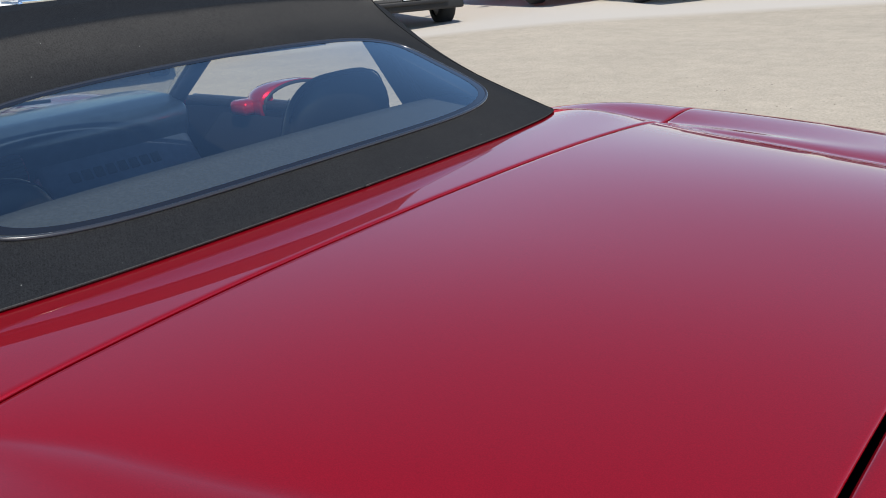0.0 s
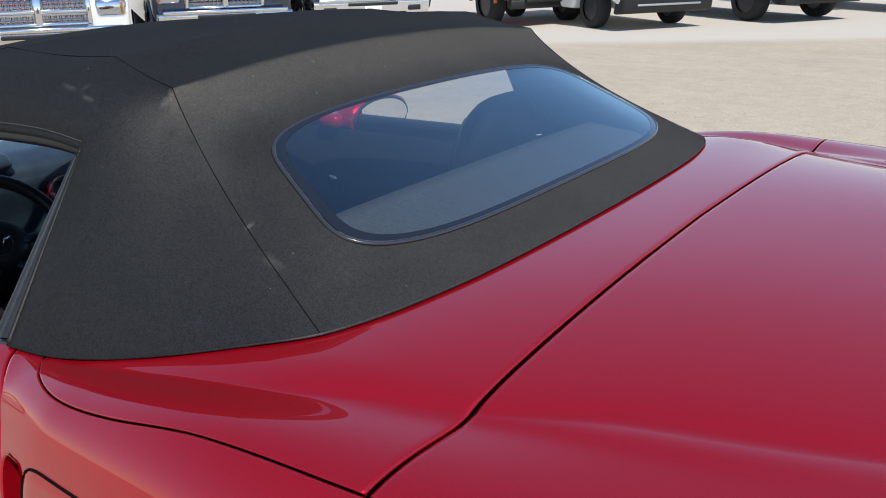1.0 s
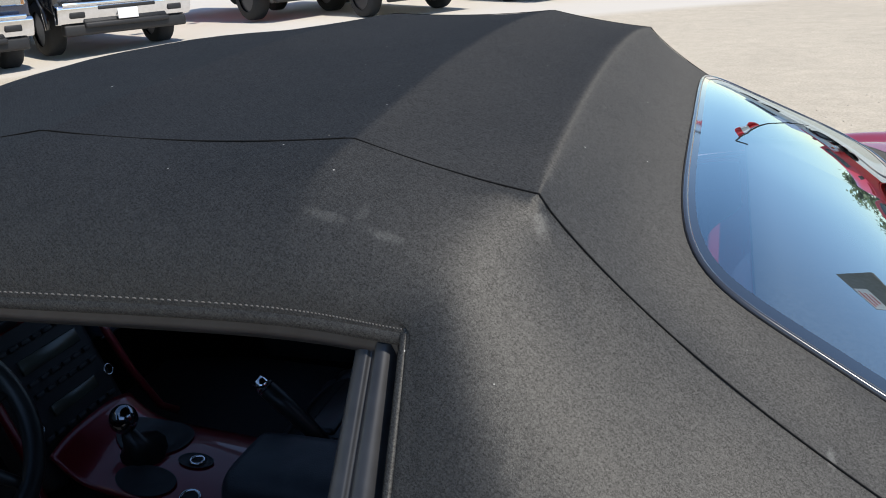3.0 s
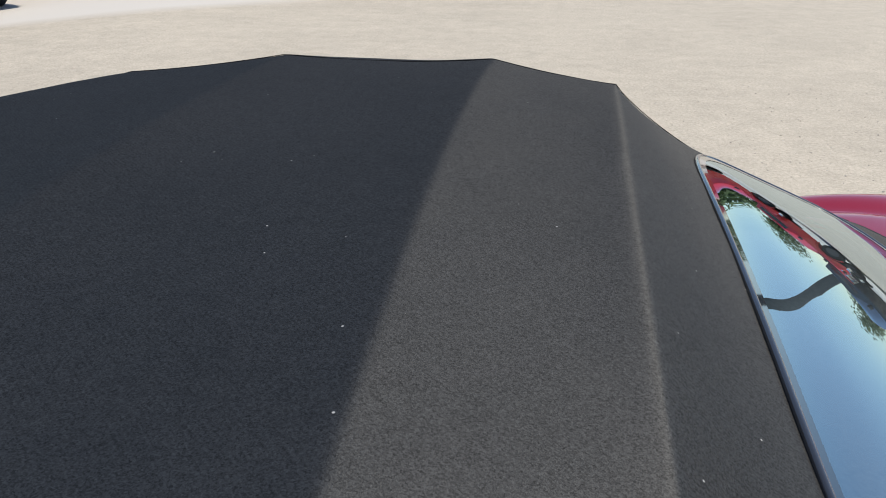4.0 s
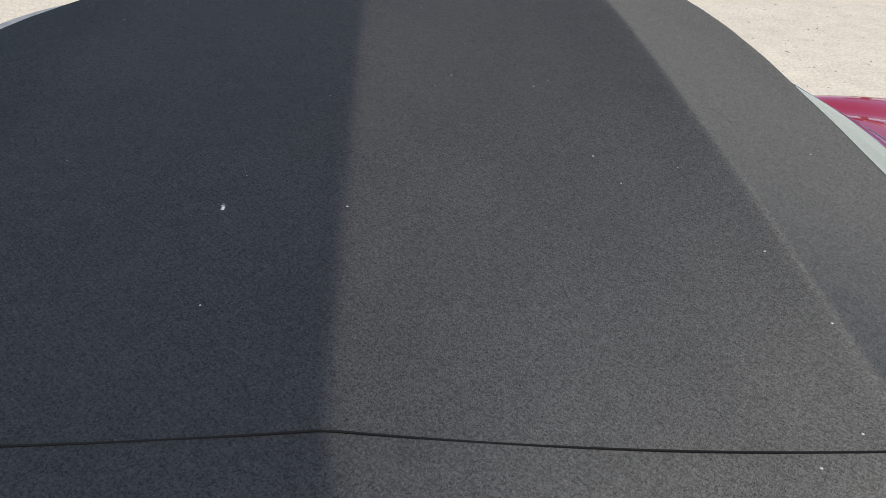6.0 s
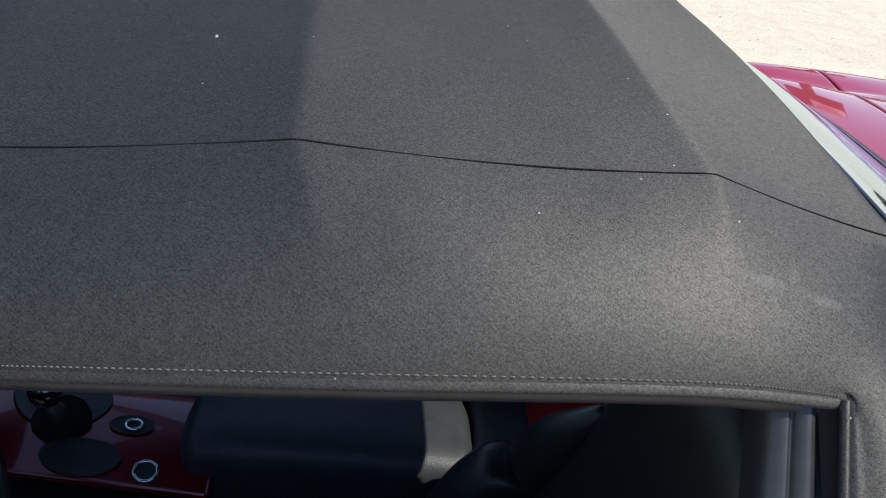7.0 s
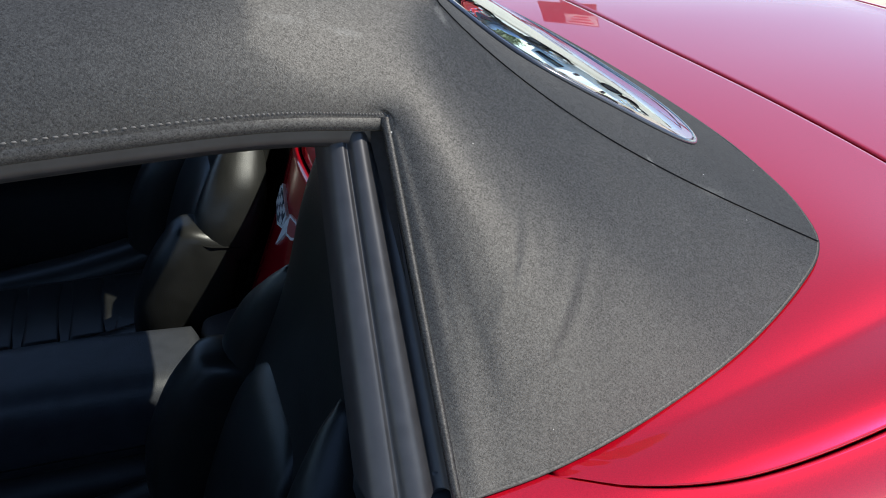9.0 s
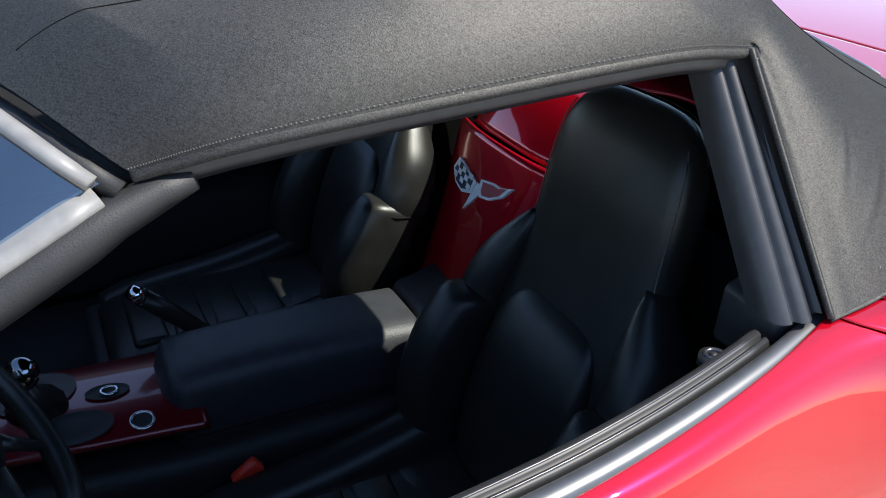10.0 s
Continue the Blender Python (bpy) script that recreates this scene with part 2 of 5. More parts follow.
def tube(points, r, seg=8, closed=False, flat=1.0):
    """A bmesh pipe along points."""
    bm = bmesh.new()
    pts = [Vector(p) for p in points]
    n = len(pts)
    rings = []
    for i, p in enumerate(pts):
        d = (pts[(i + 1) % n] - pts[i - 1]) if closed else (pts[min(i + 1, n - 1)] - pts[max(i - 1, 0)])
        d = d.normalized() if d.length > 1e-9 else Vector((1, 0, 0))
        up = Vector((0, 0, 1)) if abs(d.z) < 0.9 else Vector((0, 1, 0))
        s = d.cross(up).normalized()
        w = s.cross(d).normalized()
        rr = r[i] if isinstance(r, (list, tuple)) else r
        rings.append([bm.verts.new(p + s * rr * math.cos(2 * math.pi * k / seg) + w * rr * flat * math.sin(2 * math.pi * k / seg)) for k in range(seg)])
    for i in range(n if closed else n - 1):
        a, b = rings[i], rings[(i + 1) % n]
        for k in range(seg):
            bm.faces.new((a[k], a[(k + 1) % seg], b[(k + 1) % seg], b[k]))
    if not closed:
        bm.faces.new(rings[0][::-1])
        bm.faces.new(rings[-1])
    bmesh.ops.recalc_face_normals(bm, faces=bm.faces)
    return bm


def box(cx, cy, cz, sx, sy, sz, bevel=0.01, seg=2, m=None):
    bm = bmesh.new()
    bmesh.ops.create_cube(bm, size=1)
    bmesh.ops.scale(bm, vec=(sx, sy, sz), verts=bm.verts)
    if bevel:
        bmesh.ops.bevel(bm, geom=bm.edges[:], offset=bevel, segments=seg, affect="EDGES", profile=0.5)
    if m is not None:
        bmesh.ops.transform(bm, matrix=m, verts=bm.verts)
    bmesh.ops.translate(bm, vec=(cx, cy, cz), verts=bm.verts)
    return bm


def prism(outline, y0, y1, bevel=0.01, seg=2):
    """A slab: an outline in x, z carried from y0 to y1, with rounded edges."""
    bm = bmesh.new()
    a = [bm.verts.new((x, y0, z)) for x, z in outline]
    b = [bm.verts.new((x, y1, z)) for x, z in outline]
    n = len(a)
    for i in range(n):
        bm.faces.new((a[i], a[(i + 1) % n], b[(i + 1) % n], b[i]))
    bm.faces.new(a[::-1])
    bm.faces.new(b)
    bmesh.ops.recalc_face_normals(bm, faces=bm.faces)
    if bevel:
        bmesh.ops.bevel(bm, geom=bm.edges[:], offset=bevel, segments=seg, affect="EDGES", profile=0.5, clamp_overlap=True)
    return bm


def join(*bms):
    out = bmesh.new()
    me = bpy.data.meshes.new("tmp")
    for b in bms:
        b.to_mesh(me)
        out.from_mesh(me)
        b.free()
    bpy.data.meshes.remove(me)
    return out


def smooth(a, b, t):
    t = min(max((t - a) / (b - a), 0), 1)
    return t * t * (3 - 2 * t)


def spline(knots, t):
    """Catmull-Rom through knots [(t, a, b, ...)] at t."""
    k = len(knots)
    i = 0
    while i < k - 2 and t > knots[i + 1][0]:
        i += 1
    p0, p1, p2, p3 = knots[max(i - 1, 0)], knots[i], knots[i + 1], knots[min(i + 2, k - 1)]
    s = min(max((t - p1[0]) / (p2[0] - p1[0]), 0), 1)
    out = []
    for c in range(1, len(p1)):
        m1 = (p2[c] - p0[c]) / (p2[0] - p0[0]) * (p2[0] - p1[0])
        m2 = (p3[c] - p1[c]) / (p3[0] - p1[0]) * (p2[0] - p1[0])
        out.append((2 * s ** 3 - 3 * s ** 2 + 1) * p1[c] + (s ** 3 - 2 * s ** 2 + s) * m1 + (-2 * s ** 3 + 3 * s ** 2) * p2[c] + (s ** 3 - s ** 2) * m2)
    return out


def lerp(a, b, t):
    return a + (b - a) * t


# ---- ground ----
def ground_z(x, y):
    """The lot falls gently towards the head of the row of trucks."""
    s = -x - 0.35 * (y - 5)
    t = min(max((s - 2.5) / 6.0, 0), 1)
    return -0.23 * t * t * (3 - 2 * t)


def ground_fn(u, v):
    def far(w):
        w = 2 * w - 1
        return 40 * w + 460 * w ** 5
    x, y = far(u), far(v)
    return (x, y, ground_z(x, y))


ground = tagged(part("ground", grid(ground_fn, 120, 120), GROUND), "pale dusty gravel lot under bright sun", "ground", kind="structure")

STONE = material("pale_gravel_stone", (0.40, 0.36, 0.30), 0.9, noise_scale=25, noise_amount=0.5)


def loose_stones():
    """Loose chips of gravel over the part of the lot beyond the car."""
    rnd = random.Random(4)
    verts, faces = [], []
    for _ in range(9000):
        y = 1.15 + 5.0 * rnd.random() ** 1.5
        x = rnd.uniform(-2.2, 1.2 + y)
        r = 0.002 + 0.006 * rnd.random() ** 5
        z = ground_z(x, y) + r * 0.25
        a = rnd.uniform(0, 6.28)
        i = len(verts)
        for k in range(4):
            rr = r * rnd.uniform(0.7, 1.35)
            verts.append((x + rr * math.cos(a + 1.57 * k), y + rr * math.sin(a + 1.57 * k), z + r * rnd.uniform(-0.25, 0.25)))
        verts += [(x, y, z + r * rnd.uniform(0.5, 0.9)), (x, y, z - r)]
        for k in range(4):
            faces += [(i + k, i + (k + 1) % 4, i + 4), (i + (k + 1) % 4, i + k, i + 5)]
    me = bpy.data.meshes.new("gravel")
    me.from_pydata(verts, [], faces)
    me.materials.append(STONE)
    return tagged(new("gravel", me), "loose pale gravel chips scattered over the lot", "gravel", kind="stuff")


loose_stones()

# ---- the car: body surface ----
car = tagged(new("convertible_car"), "red two-seat convertible with a raised black soft top", "car")
# stations: x, centre z, ridge y z, dip y z, haunch y z, shoulder y z, side y z, low y z, sill y z
BODY = [
    (-2.24, 0.46, 0.20, 0.46, 0.30, 0.46, 0.42, 0.45, 0.55, 0.43, 0.62, 0.40, 0.62, 0.32, 0.58, 0.24),
    (-2.10, 0.56, 0.32, 0.56, 0.45, 0.55, 0.60, 0.54, 0.72, 0.51, 0.79, 0.45, 0.80, 0.33, 0.75, 0.20),
    (-1.70, 0.70, 0.38, 0.70, 0.52, 0.70, 0.70, 0.72, 0.82, 0.67, 0.89, 0.57, 0.90, 0.40, 0.86, 0.18),
    (-1.30, 0.77, 0.40, 0.78, 0.56, 0.77, 0.74, 0.80, 0.85, 0.75, 0.91, 0.62, 0.91, 0.42, 0.87, 0.17),
    (-0.85, 0.83, 0.45, 0.82, 0.58, 0.81, 0.78, 0.815, 0.86, 0.77, 0.90, 0.63, 0.90, 0.42, 0.87, 0.16),
    (-0.30, 0.85, 0.62, 0.835, 0.76, 0.83, 0.885, 0.822, 0.912, 0.780, 0.925, 0.63, 0.92, 0.42, 0.89, 0.16),
    (0.38, 0.87, 0.64, 0.845, 0.76, 0.845, 0.868, 0.845, 0.900, 0.812, 0.918, 0.66, 0.915, 0.44, 0.88, 0.16),
    (0.73, 0.90, 0.66, 0.875, 0.73, 0.87, 0.810, 0.864, 0.852, 0.83, 0.890, 0.71, 0.89, 0.48, 0.87, 0.16),
    (0.95, 0.935, 0.70, 0.908, 0.77, 0.899, 0.845, 0.882, 0.885, 0.84, 0.910, 0.74, 0.91, 0.50, 0.88, 0.17),
    (1.20, 0.955, 0.68, 0.945, 0.75, 0.932, 0.850, 0.918, 0.900, 0.86, 0.922, 0.76, 0.92, 0.52, 0.89, 0.18),
    (1.42, 0.966, 0.64, 0.944, 0.70, 0.932, 0.845, 0.924, 0.900, 0.87, 0.922, 0.77, 0.92, 0.53, 0.89, 0.19),
    (1.75, 0.972, 0.55, 0.947, 0.63, 0.936, 0.820, 0.922, 0.880, 0.87, 0.910, 0.77, 0.90, 0.54, 0.86, 0.22),
    (2.02, 0.970, 0.42, 0.955, 0.54, 0.945, 0.740, 0.915, 0.820, 0.87, 0.860, 0.77, 0.85, 0.55, 0.80, 0.26),
    (2.11, 0.962, 0.36, 0.951, 0.48, 0.942, 0.690, 0.900, 0.770, 0.86, 0.810, 0.76, 0.80, 0.56, 0.75, 0.28),
    (2.16, 0.915, 0.30, 0.913, 0.44, 0.905, 0.650, 0.865, 0.720, 0.83, 0.760, 0.74, 0.76, 0.56, 0.71, 0.30),
]
WK = [0.0, 0.30, 0.38, 0.52, 0.60, 0.70, 0.85, 1.0]
# the crease along the shoulder behind the doors: y along x
CREASE = [(0.70, 0.800), (0.82, 0.790), (0.99, 0.777), (1.20, 0.746), (1.32, 0.703), (1.41, 0.671), (1.55, 0.611), (1.67, 0.573), (1.80, 0.530), (1.90, 0.495), (2.10, 0.430)]


def crease_lift(x, y):
    """The sharp fold of the skin along the crease, dying away to either side."""
    if not 0.70 < x < 2.10:
        return 0.0
    d = y - spline(CREASE, x)[0]
    fade = smooth(0.70, 0.86, x) * (1 - smooth(1.90, 2.10, x))
    if d < 0:
        return fade * (-0.004 * math.exp(d / 0.05) - 0.10 * d * math.exp(d / 0.045))
    return fade * (0.20 * d / (1 + (d / 0.12) ** 2) - 0.004) * (1 - smooth(0.18, 0.32, d))


def body(x, w, side=-1):
    """A point of the body's skin at length x; w goes from the centre line (0) over the ridge (0.3) to the sill (1)."""
    s = spline(BODY, x)
    zc = s[0]
    ry, rz = s[1], s[2]
    pts = [(0.0, 0.0, zc)] + [(WK[i], s[2 * i - 1], s[2 * i]) for i in range(1, 8)]
    if w <= 0.30:
        t = w / 0.30
        return Vector((x, side * ry * t, zc + (rz - zc) * t ** 3 + crease_lift(x, ry * t)))
    k = [(0.22, ry * 0.75, rz + 0.004)] + pts[1:]
    y, z = spline(k, w)
    return Vector((x, side * y, z + crease_lift(x, y)))


# ---- the car: body panels ----
GAPW = 0.0052
DOOR_REAR = [(0.0, 0.725), (0.09, 0.742), (0.174, 0.771), (0.277, 0.815), (0.33, 0.828), (0.37, 0.836), (0.5, 0.847), (0.7, 0.848), (1.0, 0.83)]
QUARTER_TOP = [(0.73, 0.465), (0.79, 0.470), (0.815, 0.495), (0.85, 0.522), (0.92, 0.537), (1.05, 0.535), (1.20, 0.520), (1.42, 0.510), (1.70, 0.505), (2.0, 0.50), (2.105, 0.49)]
door_rear = lambda v: spline(DOOR_REAR, v)[0]
quarter_top = lambda x: spline(QUARTER_TOP, x)[0]
ton_rear = lambda w: 1.398 + 0.010 * min(w / 0.3, 1.0) - 0.004 * max(0, w - 0.3)

# the belt line: the outer edge of the door-top seal, y and z along x
BELT = [(-0.60, 0.885, 0.825), (-0.25, 0.892, 0.832), (0.10, 0.888, 0.840), (0.333, 0.874, 0.848), (0.47, 0.854, 0.853), (0.61, 0.822, 0.858), (0.73, 0.785, 0.862)]


def belt_girth(x):
    """Where the door skin meets the belt line."""
    x = min(x, 0.727)
    y, lo, hi = spline(BELT, x)[0], 0.38, 0.70
    for _ in range(24):
        mid = (lo + hi) / 2
        lo, hi = (mid, hi) if -body(x, mid, -1).y < y else (lo, mid)
    return lo


def ton_front(v):
    """The cover's front edge: a nose at the middle, cut back behind either seat."""
    t1, t2 = min(max((v - 0.11) / 0.12, 0), 1), min(max((v - 0.50) / 0.12, 0), 1)
    return 0.90 + 0.05 * t1 * t1 * (3 - 2 * t1) - 0.15 * t2 * t2 * (3 - 2 * t2)


def quarter_front(v):
    """The quarter's front edge: the door's rear edge at the same girth, and an even gap."""
    at = lambda w: door_rear(min(max((w - 0.486) / 0.484, 0), 1))
    x = door_rear(v)
    for _ in range(8):
        w = quarter_top(x) + (0.97 - quarter_top(x)) * v
        x = at(w)
    e = 0.004
    slope = (at(w + e) - at(w - e)) / max((body(x, w + e) - body(x, w - e)).length, 1e-4)
    return x + 0.0062 * math.sqrt(1 + slope * slope)


def rim(n, e):
    """Steps 0..1 in n cells, with two narrow cells at either end for a turned-down rim."""
    return [0.0, e, 2.5 * e] + [2.5 * e + (1 - 5 * e) * k / (n - 4) for k in range(1, n - 4)] + [1 - 2.5 * e, 1 - e, 1.0]


def skin_patch(name, fx, fw, nx, nw, parent, side=-1, both=False, mat=None, label="", thick=0.006):
    """A panel whose length comes from fx(u, v) and girth from fw(x, v), with its rim turned down."""
    us = rim(nx, 0.0035 / abs(fx(1, 0.5) - fx(0, 0.5)))
    vs = rim(nw, 0.0020 if both else 0.004)

    def fn(u, v):
        i, j = round(u * nx), round(v * nw)
        u, v = us[i], vs[j]
        vv, sd = (abs(2 * v - 1), -1 if v < 0.5 else 1) if both else (v, side)
        x = fx(u, vv)
        p = body(x, fw(x, vv), sd)
        if i in (0, nx) or j in (0, nw):
            p.z -= 0.0012
            p.y *= 0.9985
        return p
    bm = grid(fn, nx, nw)
    if not both and side == -1:
        bmesh.ops.reverse_faces(bm, faces=bm.faces)
    return solid(part(name, bm, mat or RED, parent, label), thick, -1)


skin_patch("tonneau_cover", lambda u, v: lerp(ton_front(v), ton_rear(0.5 * v) - GAPW / 2, u), lambda x, v: (quarter_top(max(x, 0.81)) - 0.0022) * v, 40, 176, car, both=True, label="glossy red cover panel behind the soft top")
skin_patch("trunk_lid", lambda u, v: lerp(ton_rear(0.5 * v) + GAPW / 2, 2.055, u), lambda x, v: (quarter_top(x) - 0.0022) * v, 44, 176, car, both=True, label="broad glossy red trunk lid")
for sd in (-1, 1):
    skin_patch("quarter_panel", lambda u, v: lerp(quarter_front(v), 2.057, u), lambda x, v: lerp(quarter_top(x), 0.97, v), 150, 70, car, sd, label="red rear quarter panel")
    door = skin_patch("door", lambda u, v: lerp(-0.60, door_rear(v), u), lambda x, v: lerp(belt_girth(x), 0.97, v), 40, 36, car, sd, label="red door with its window wound down")
    skin_patch("front_fender", lambda u, v: lerp(-2.10, -0.606, u), lambda x, v: lerp(0.305, 0.97, v), 36, 36, car, sd)
skin_patch("hood", lambda u, v: lerp(-2.10, -0.86, u), lambda x, v: 0.30 * v, 30, 40, car, both=True, label="long red hood")
skin_patch("cowl", lambda u, v: lerp(-0.855, -0.55, u), lambda x, v: 0.30 * v, 8, 40, car, both=True, mat=BLACK)
skin_patch("front_bumper", lambda u, v: lerp(-2.24, -2.105, u), lambda x, v: v, 10, 60, car, both=True)
skin_patch("rear_bumper", lambda u, v: lerp(2.061, 2.16, u), lambda x, v: v, 10, 60, car, both=True)


def end_cap(x):
    def fn(u, v):
        p = body(x, abs(2 * v - 1), -1 if v < 0.5 else 1)
        q = Vector((x, p.y * 0.3, 0.5))
        return p.lerp(q, u) + Vector((math.copysign(0.04, x) * math.sin(u * 1.5), 0, 0))
    return grid(fn, 6, 40)


part("rear_fascia", end_cap(2.16), RED, car)
part("front_fascia", end_cap(-2.24), RED, car)


def under(u, v):
    p = body(lerp(-2.2, 2.14, u), abs(2 * v - 1), -1 if v < 0.5 else 1)
    p.z -= 0.022
    p.y *= 0.975
    if -0.62 < p.x < 1.0 and abs(2 * v - 1) < 0.46:
        p.z = min(p.z, 0.16 if p.x < 0.76 else 0.80)
    return p


part("inner_frame", grid(under, 90, 90), GAP, car)

SEAL = material("satin_black_seal", (0.03, 0.032, 0.038), 0.24, coat=0.6)

# ---- the car: soft top ----
# stations: centre x z, seam x y z, rail x y z
TOP = [
    ((-0.150, 1.184), (-0.052, 0.500, 1.140), (0.030, 0.618, 1.083)),
    ((0.010, 1.216), (0.040, 0.505, 1.190), (0.140, 0.638, 1.1035)),
    ((0.290, 1.239), (0.292, 0.510, 1.223), (0.340, 0.645, 1.119)),
    ((0.602, 1.245), (0.607, 0.507, 1.225), (0.575, 0.640, 1.128)),
    ((0.768, 1.222), (0.775, 0.521, 1.190), (0.702, 0.632, 1.119)),
]
SKEW = (0.035, 0.026, 0.021, 0.016, 0.003)
VS = 0.72


def bow(i, v):
    """A point of bow i; v from -1 to 1 across the car."""
    (cx, cz), (sx, sy, sz), (rx, ry, rz) = TOP[i]
    a, sg = abs(v), (1 if v >= 0 else -1)
    if a <= VS:
        t = a / VS
        p = Vector((lerp(cx, sx, t * t), sy * t, cz - (cz - sz) * t ** 2.2))
    else:
        t = (a - VS) / (1 - VS)
        p = Vector((lerp(sx, rx, t), sy + (ry - sy) * math.sin(t * math.pi / 2) ** 0.95, sz - (sz - rz) * (1 - math.cos(t * math.pi / 2)) ** 1.05))
        p.z -= 0.006 * math.sin(t * math.pi)
    p.y *= sg
    p.x -= SKEW[i] * p.y / 0.55
    return p


def rail_point(u, v):
    """The smooth outer edge of the roof along the bows."""
    k = [(i, *bow(i, v)) for i in range(5)]
    return Vector(spline(k, u))


def roof(u, v):
    """u 0..4 along the bows, the fabric rounded where it runs over them."""
    d = min(0.022, u, 4 - u)
    if d < 0.002:
        return roof_raw(u, v)
    return (roof_raw(u - d, v) + roof_raw(u - d / 2, v) * 2 + roof_raw(u, v) * 2 + roof_raw(u + d / 2, v) * 2 + roof_raw(u + d, v)) / 8


def roof_raw(u, v):
    """Straight runs from bow to bow with a little sag."""
    i = min(int(u), 3)
    t = u - i
    a, b = bow(i, v), bow(i + 1, v)
    p = a.lerp(b, t)
    if i >= 1:
        p.z -= (0.010 if i == 2 else 0.005) * 4 * t * (1 - t) * max(0.15, 1 - abs(v) ** 3)
    else:
        p.z += 0.006 * 4 * t * (1 - t)
    k = smooth(VS + 0.01, VS + 0.20, abs(v))
    return p.lerp(rail_point(u, v), k) if k else p


BASE = [(0.0, 0.716, 0.797), (0.22, 0.804, 0.790), (0.42, 0.90, 0.773), (0.62, 1.01, 0.742), (0.84, 1.115, 0.690), (1.0, 1.171, 0.644),
        (1.10, 1.199, 0.585), (1.2, 1.217, 0.520), (1.4, 1.238, 0.39), (1.7, 1.249, 0.195), (2.0, 1.252, 0.0)]


def skin_z(x, y):
    lo, hi = 0.0, 0.6
    for _ in range(24):
        mid = (lo + hi) / 2
        if -body(x, mid, -1).y < y:
            lo = mid
        else:
            hi = mid
    return body(x, lo, -1).z


BASE3 = [(q, x, y, skin_z(x, y) + 0.005) for q, x, y in BASE]


REAR_SAG = [(0.0, 0.0), (0.06, 0.012), (0.13, 0.0225), (0.21, 0.0265), (0.35, 0.0225), (0.53, 0.0172), (0.70, 0.0122), (0.85, 0.0078), (0.93, 0.004), (1.0, 0.0)]


def rear(q, b, side):
    """The rear of the soft top: q from the window's pillar (0) past the seam (1) to the centre line (2); b from the last bow (0) to the base (1)."""
    a = bow(4, side * (1 - (1 - VS) * q if q < 1 else VS * (2 - q)))
    x, y, z = spline(BASE3, q)
    e = Vector((x, side * y, z))
    p = a.lerp(e, b)
    k = smooth(0.25, 1.0, q)
    flat = smooth(1.0, 1.14, q)
    p.z -= lerp(0.030 * k * math.sin(math.pi * b ** 0.72), spline(REAR_SAG, b)[0], flat)
    if q < 1:
        p.y += side * 0.012 * math.sin(math.pi * b) * math.sin(math.pi * min(q * 1.1, 1)) * (1 - k)
    return p


soft_top = tagged(new("soft_top"), "raised black fabric soft top with dusty smudges")
soft_top.parent = car


def bump_fabric(p, amount=1.0):
    n = noise.noise(p * 9.0) * 0.0012 + noise.noise(p * 24.0) * 0.0004
    return p + Vector((0, 0, n * amount))


def pane(A, b):
    """The rear panel by A in -1..1 across and b down."""
    return rear(2 - abs(A), b, -1 if A < 0 else 1)


def window_edge(t, grow=0.0):
    """The outline of the rear window in A, b."""
    c, s = math.cos(t), math.sin(t)
    n = 6.0 if s < 0 else 4.6
    rr = (abs(c) ** n + abs(s) ** n) ** (-1 / n)
    a, b = rr * c, rr * s
    half = lerp(0.832, 0.850, (b + 1) / 2) + grow
    return a * half, 0.528 + b * (0.311 + grow * 0.55)


def side_point(q, b, side):
    p = rear(q, b, side)
    # slack folds beside the pillar
    def fold(q0, b0, lean, width, length):
        return math.exp(-((q - q0 - lean * (b - b0)) / width) ** 2 - ((b - b0) / length) ** 2)
    w = fold(0.31, 0.50, -1.0, 0.020, 0.085) - 1.1 * fold(0.355, 0.50, -1.0, 0.018, 0.075)
    w += 1.1 * fold(0.365, 0.665, -1.25, 0.022, 0.11) - 1.3 * fold(0.410, 0.665, -1.25, 0.017, 0.12) + 0.4 * fold(0.46, 0.64, -1.25, 0.03, 0.10)
    w += 0.5 * fold(0.42, 0.33, -1.2, 0.018, 0.05) - 0.5 * fold(0.455, 0.33, -1.2, 0.016, 0.05)
    w += 0.5 * fold(0.09, 0.68, -0.06, 0.018, 0.20) - 0.5 * fold(0.145, 0.66, -0.05, 0.022, 0.20) + 0.35 * fold(0.22, 0.60, -0.35, 0.03, 0.14)
    w += 0.5 * fold(0.47, 0.50, -1.0, 0.022, 0.05)
    p.y += side * 0.0017 * w * (1 if side < 0 else 0.7)
    p.z -= 0.0010 * w
    # the pillar edge stands out in a soft welt
    p.y += side * 0.0015 * math.exp(-((q - 0.05) / 0.03) ** 2)
    return p


NS, NC, NB, NU = 84, 72, 60, 104
ROOF_V = [-1 + (1 - VS) * k / NS for k in range(NS)] + [-VS + 2 * VS * k / NC for k in range(NC)] + [VS + (1 - VS) * k / NS for k in range(NS + 1)]


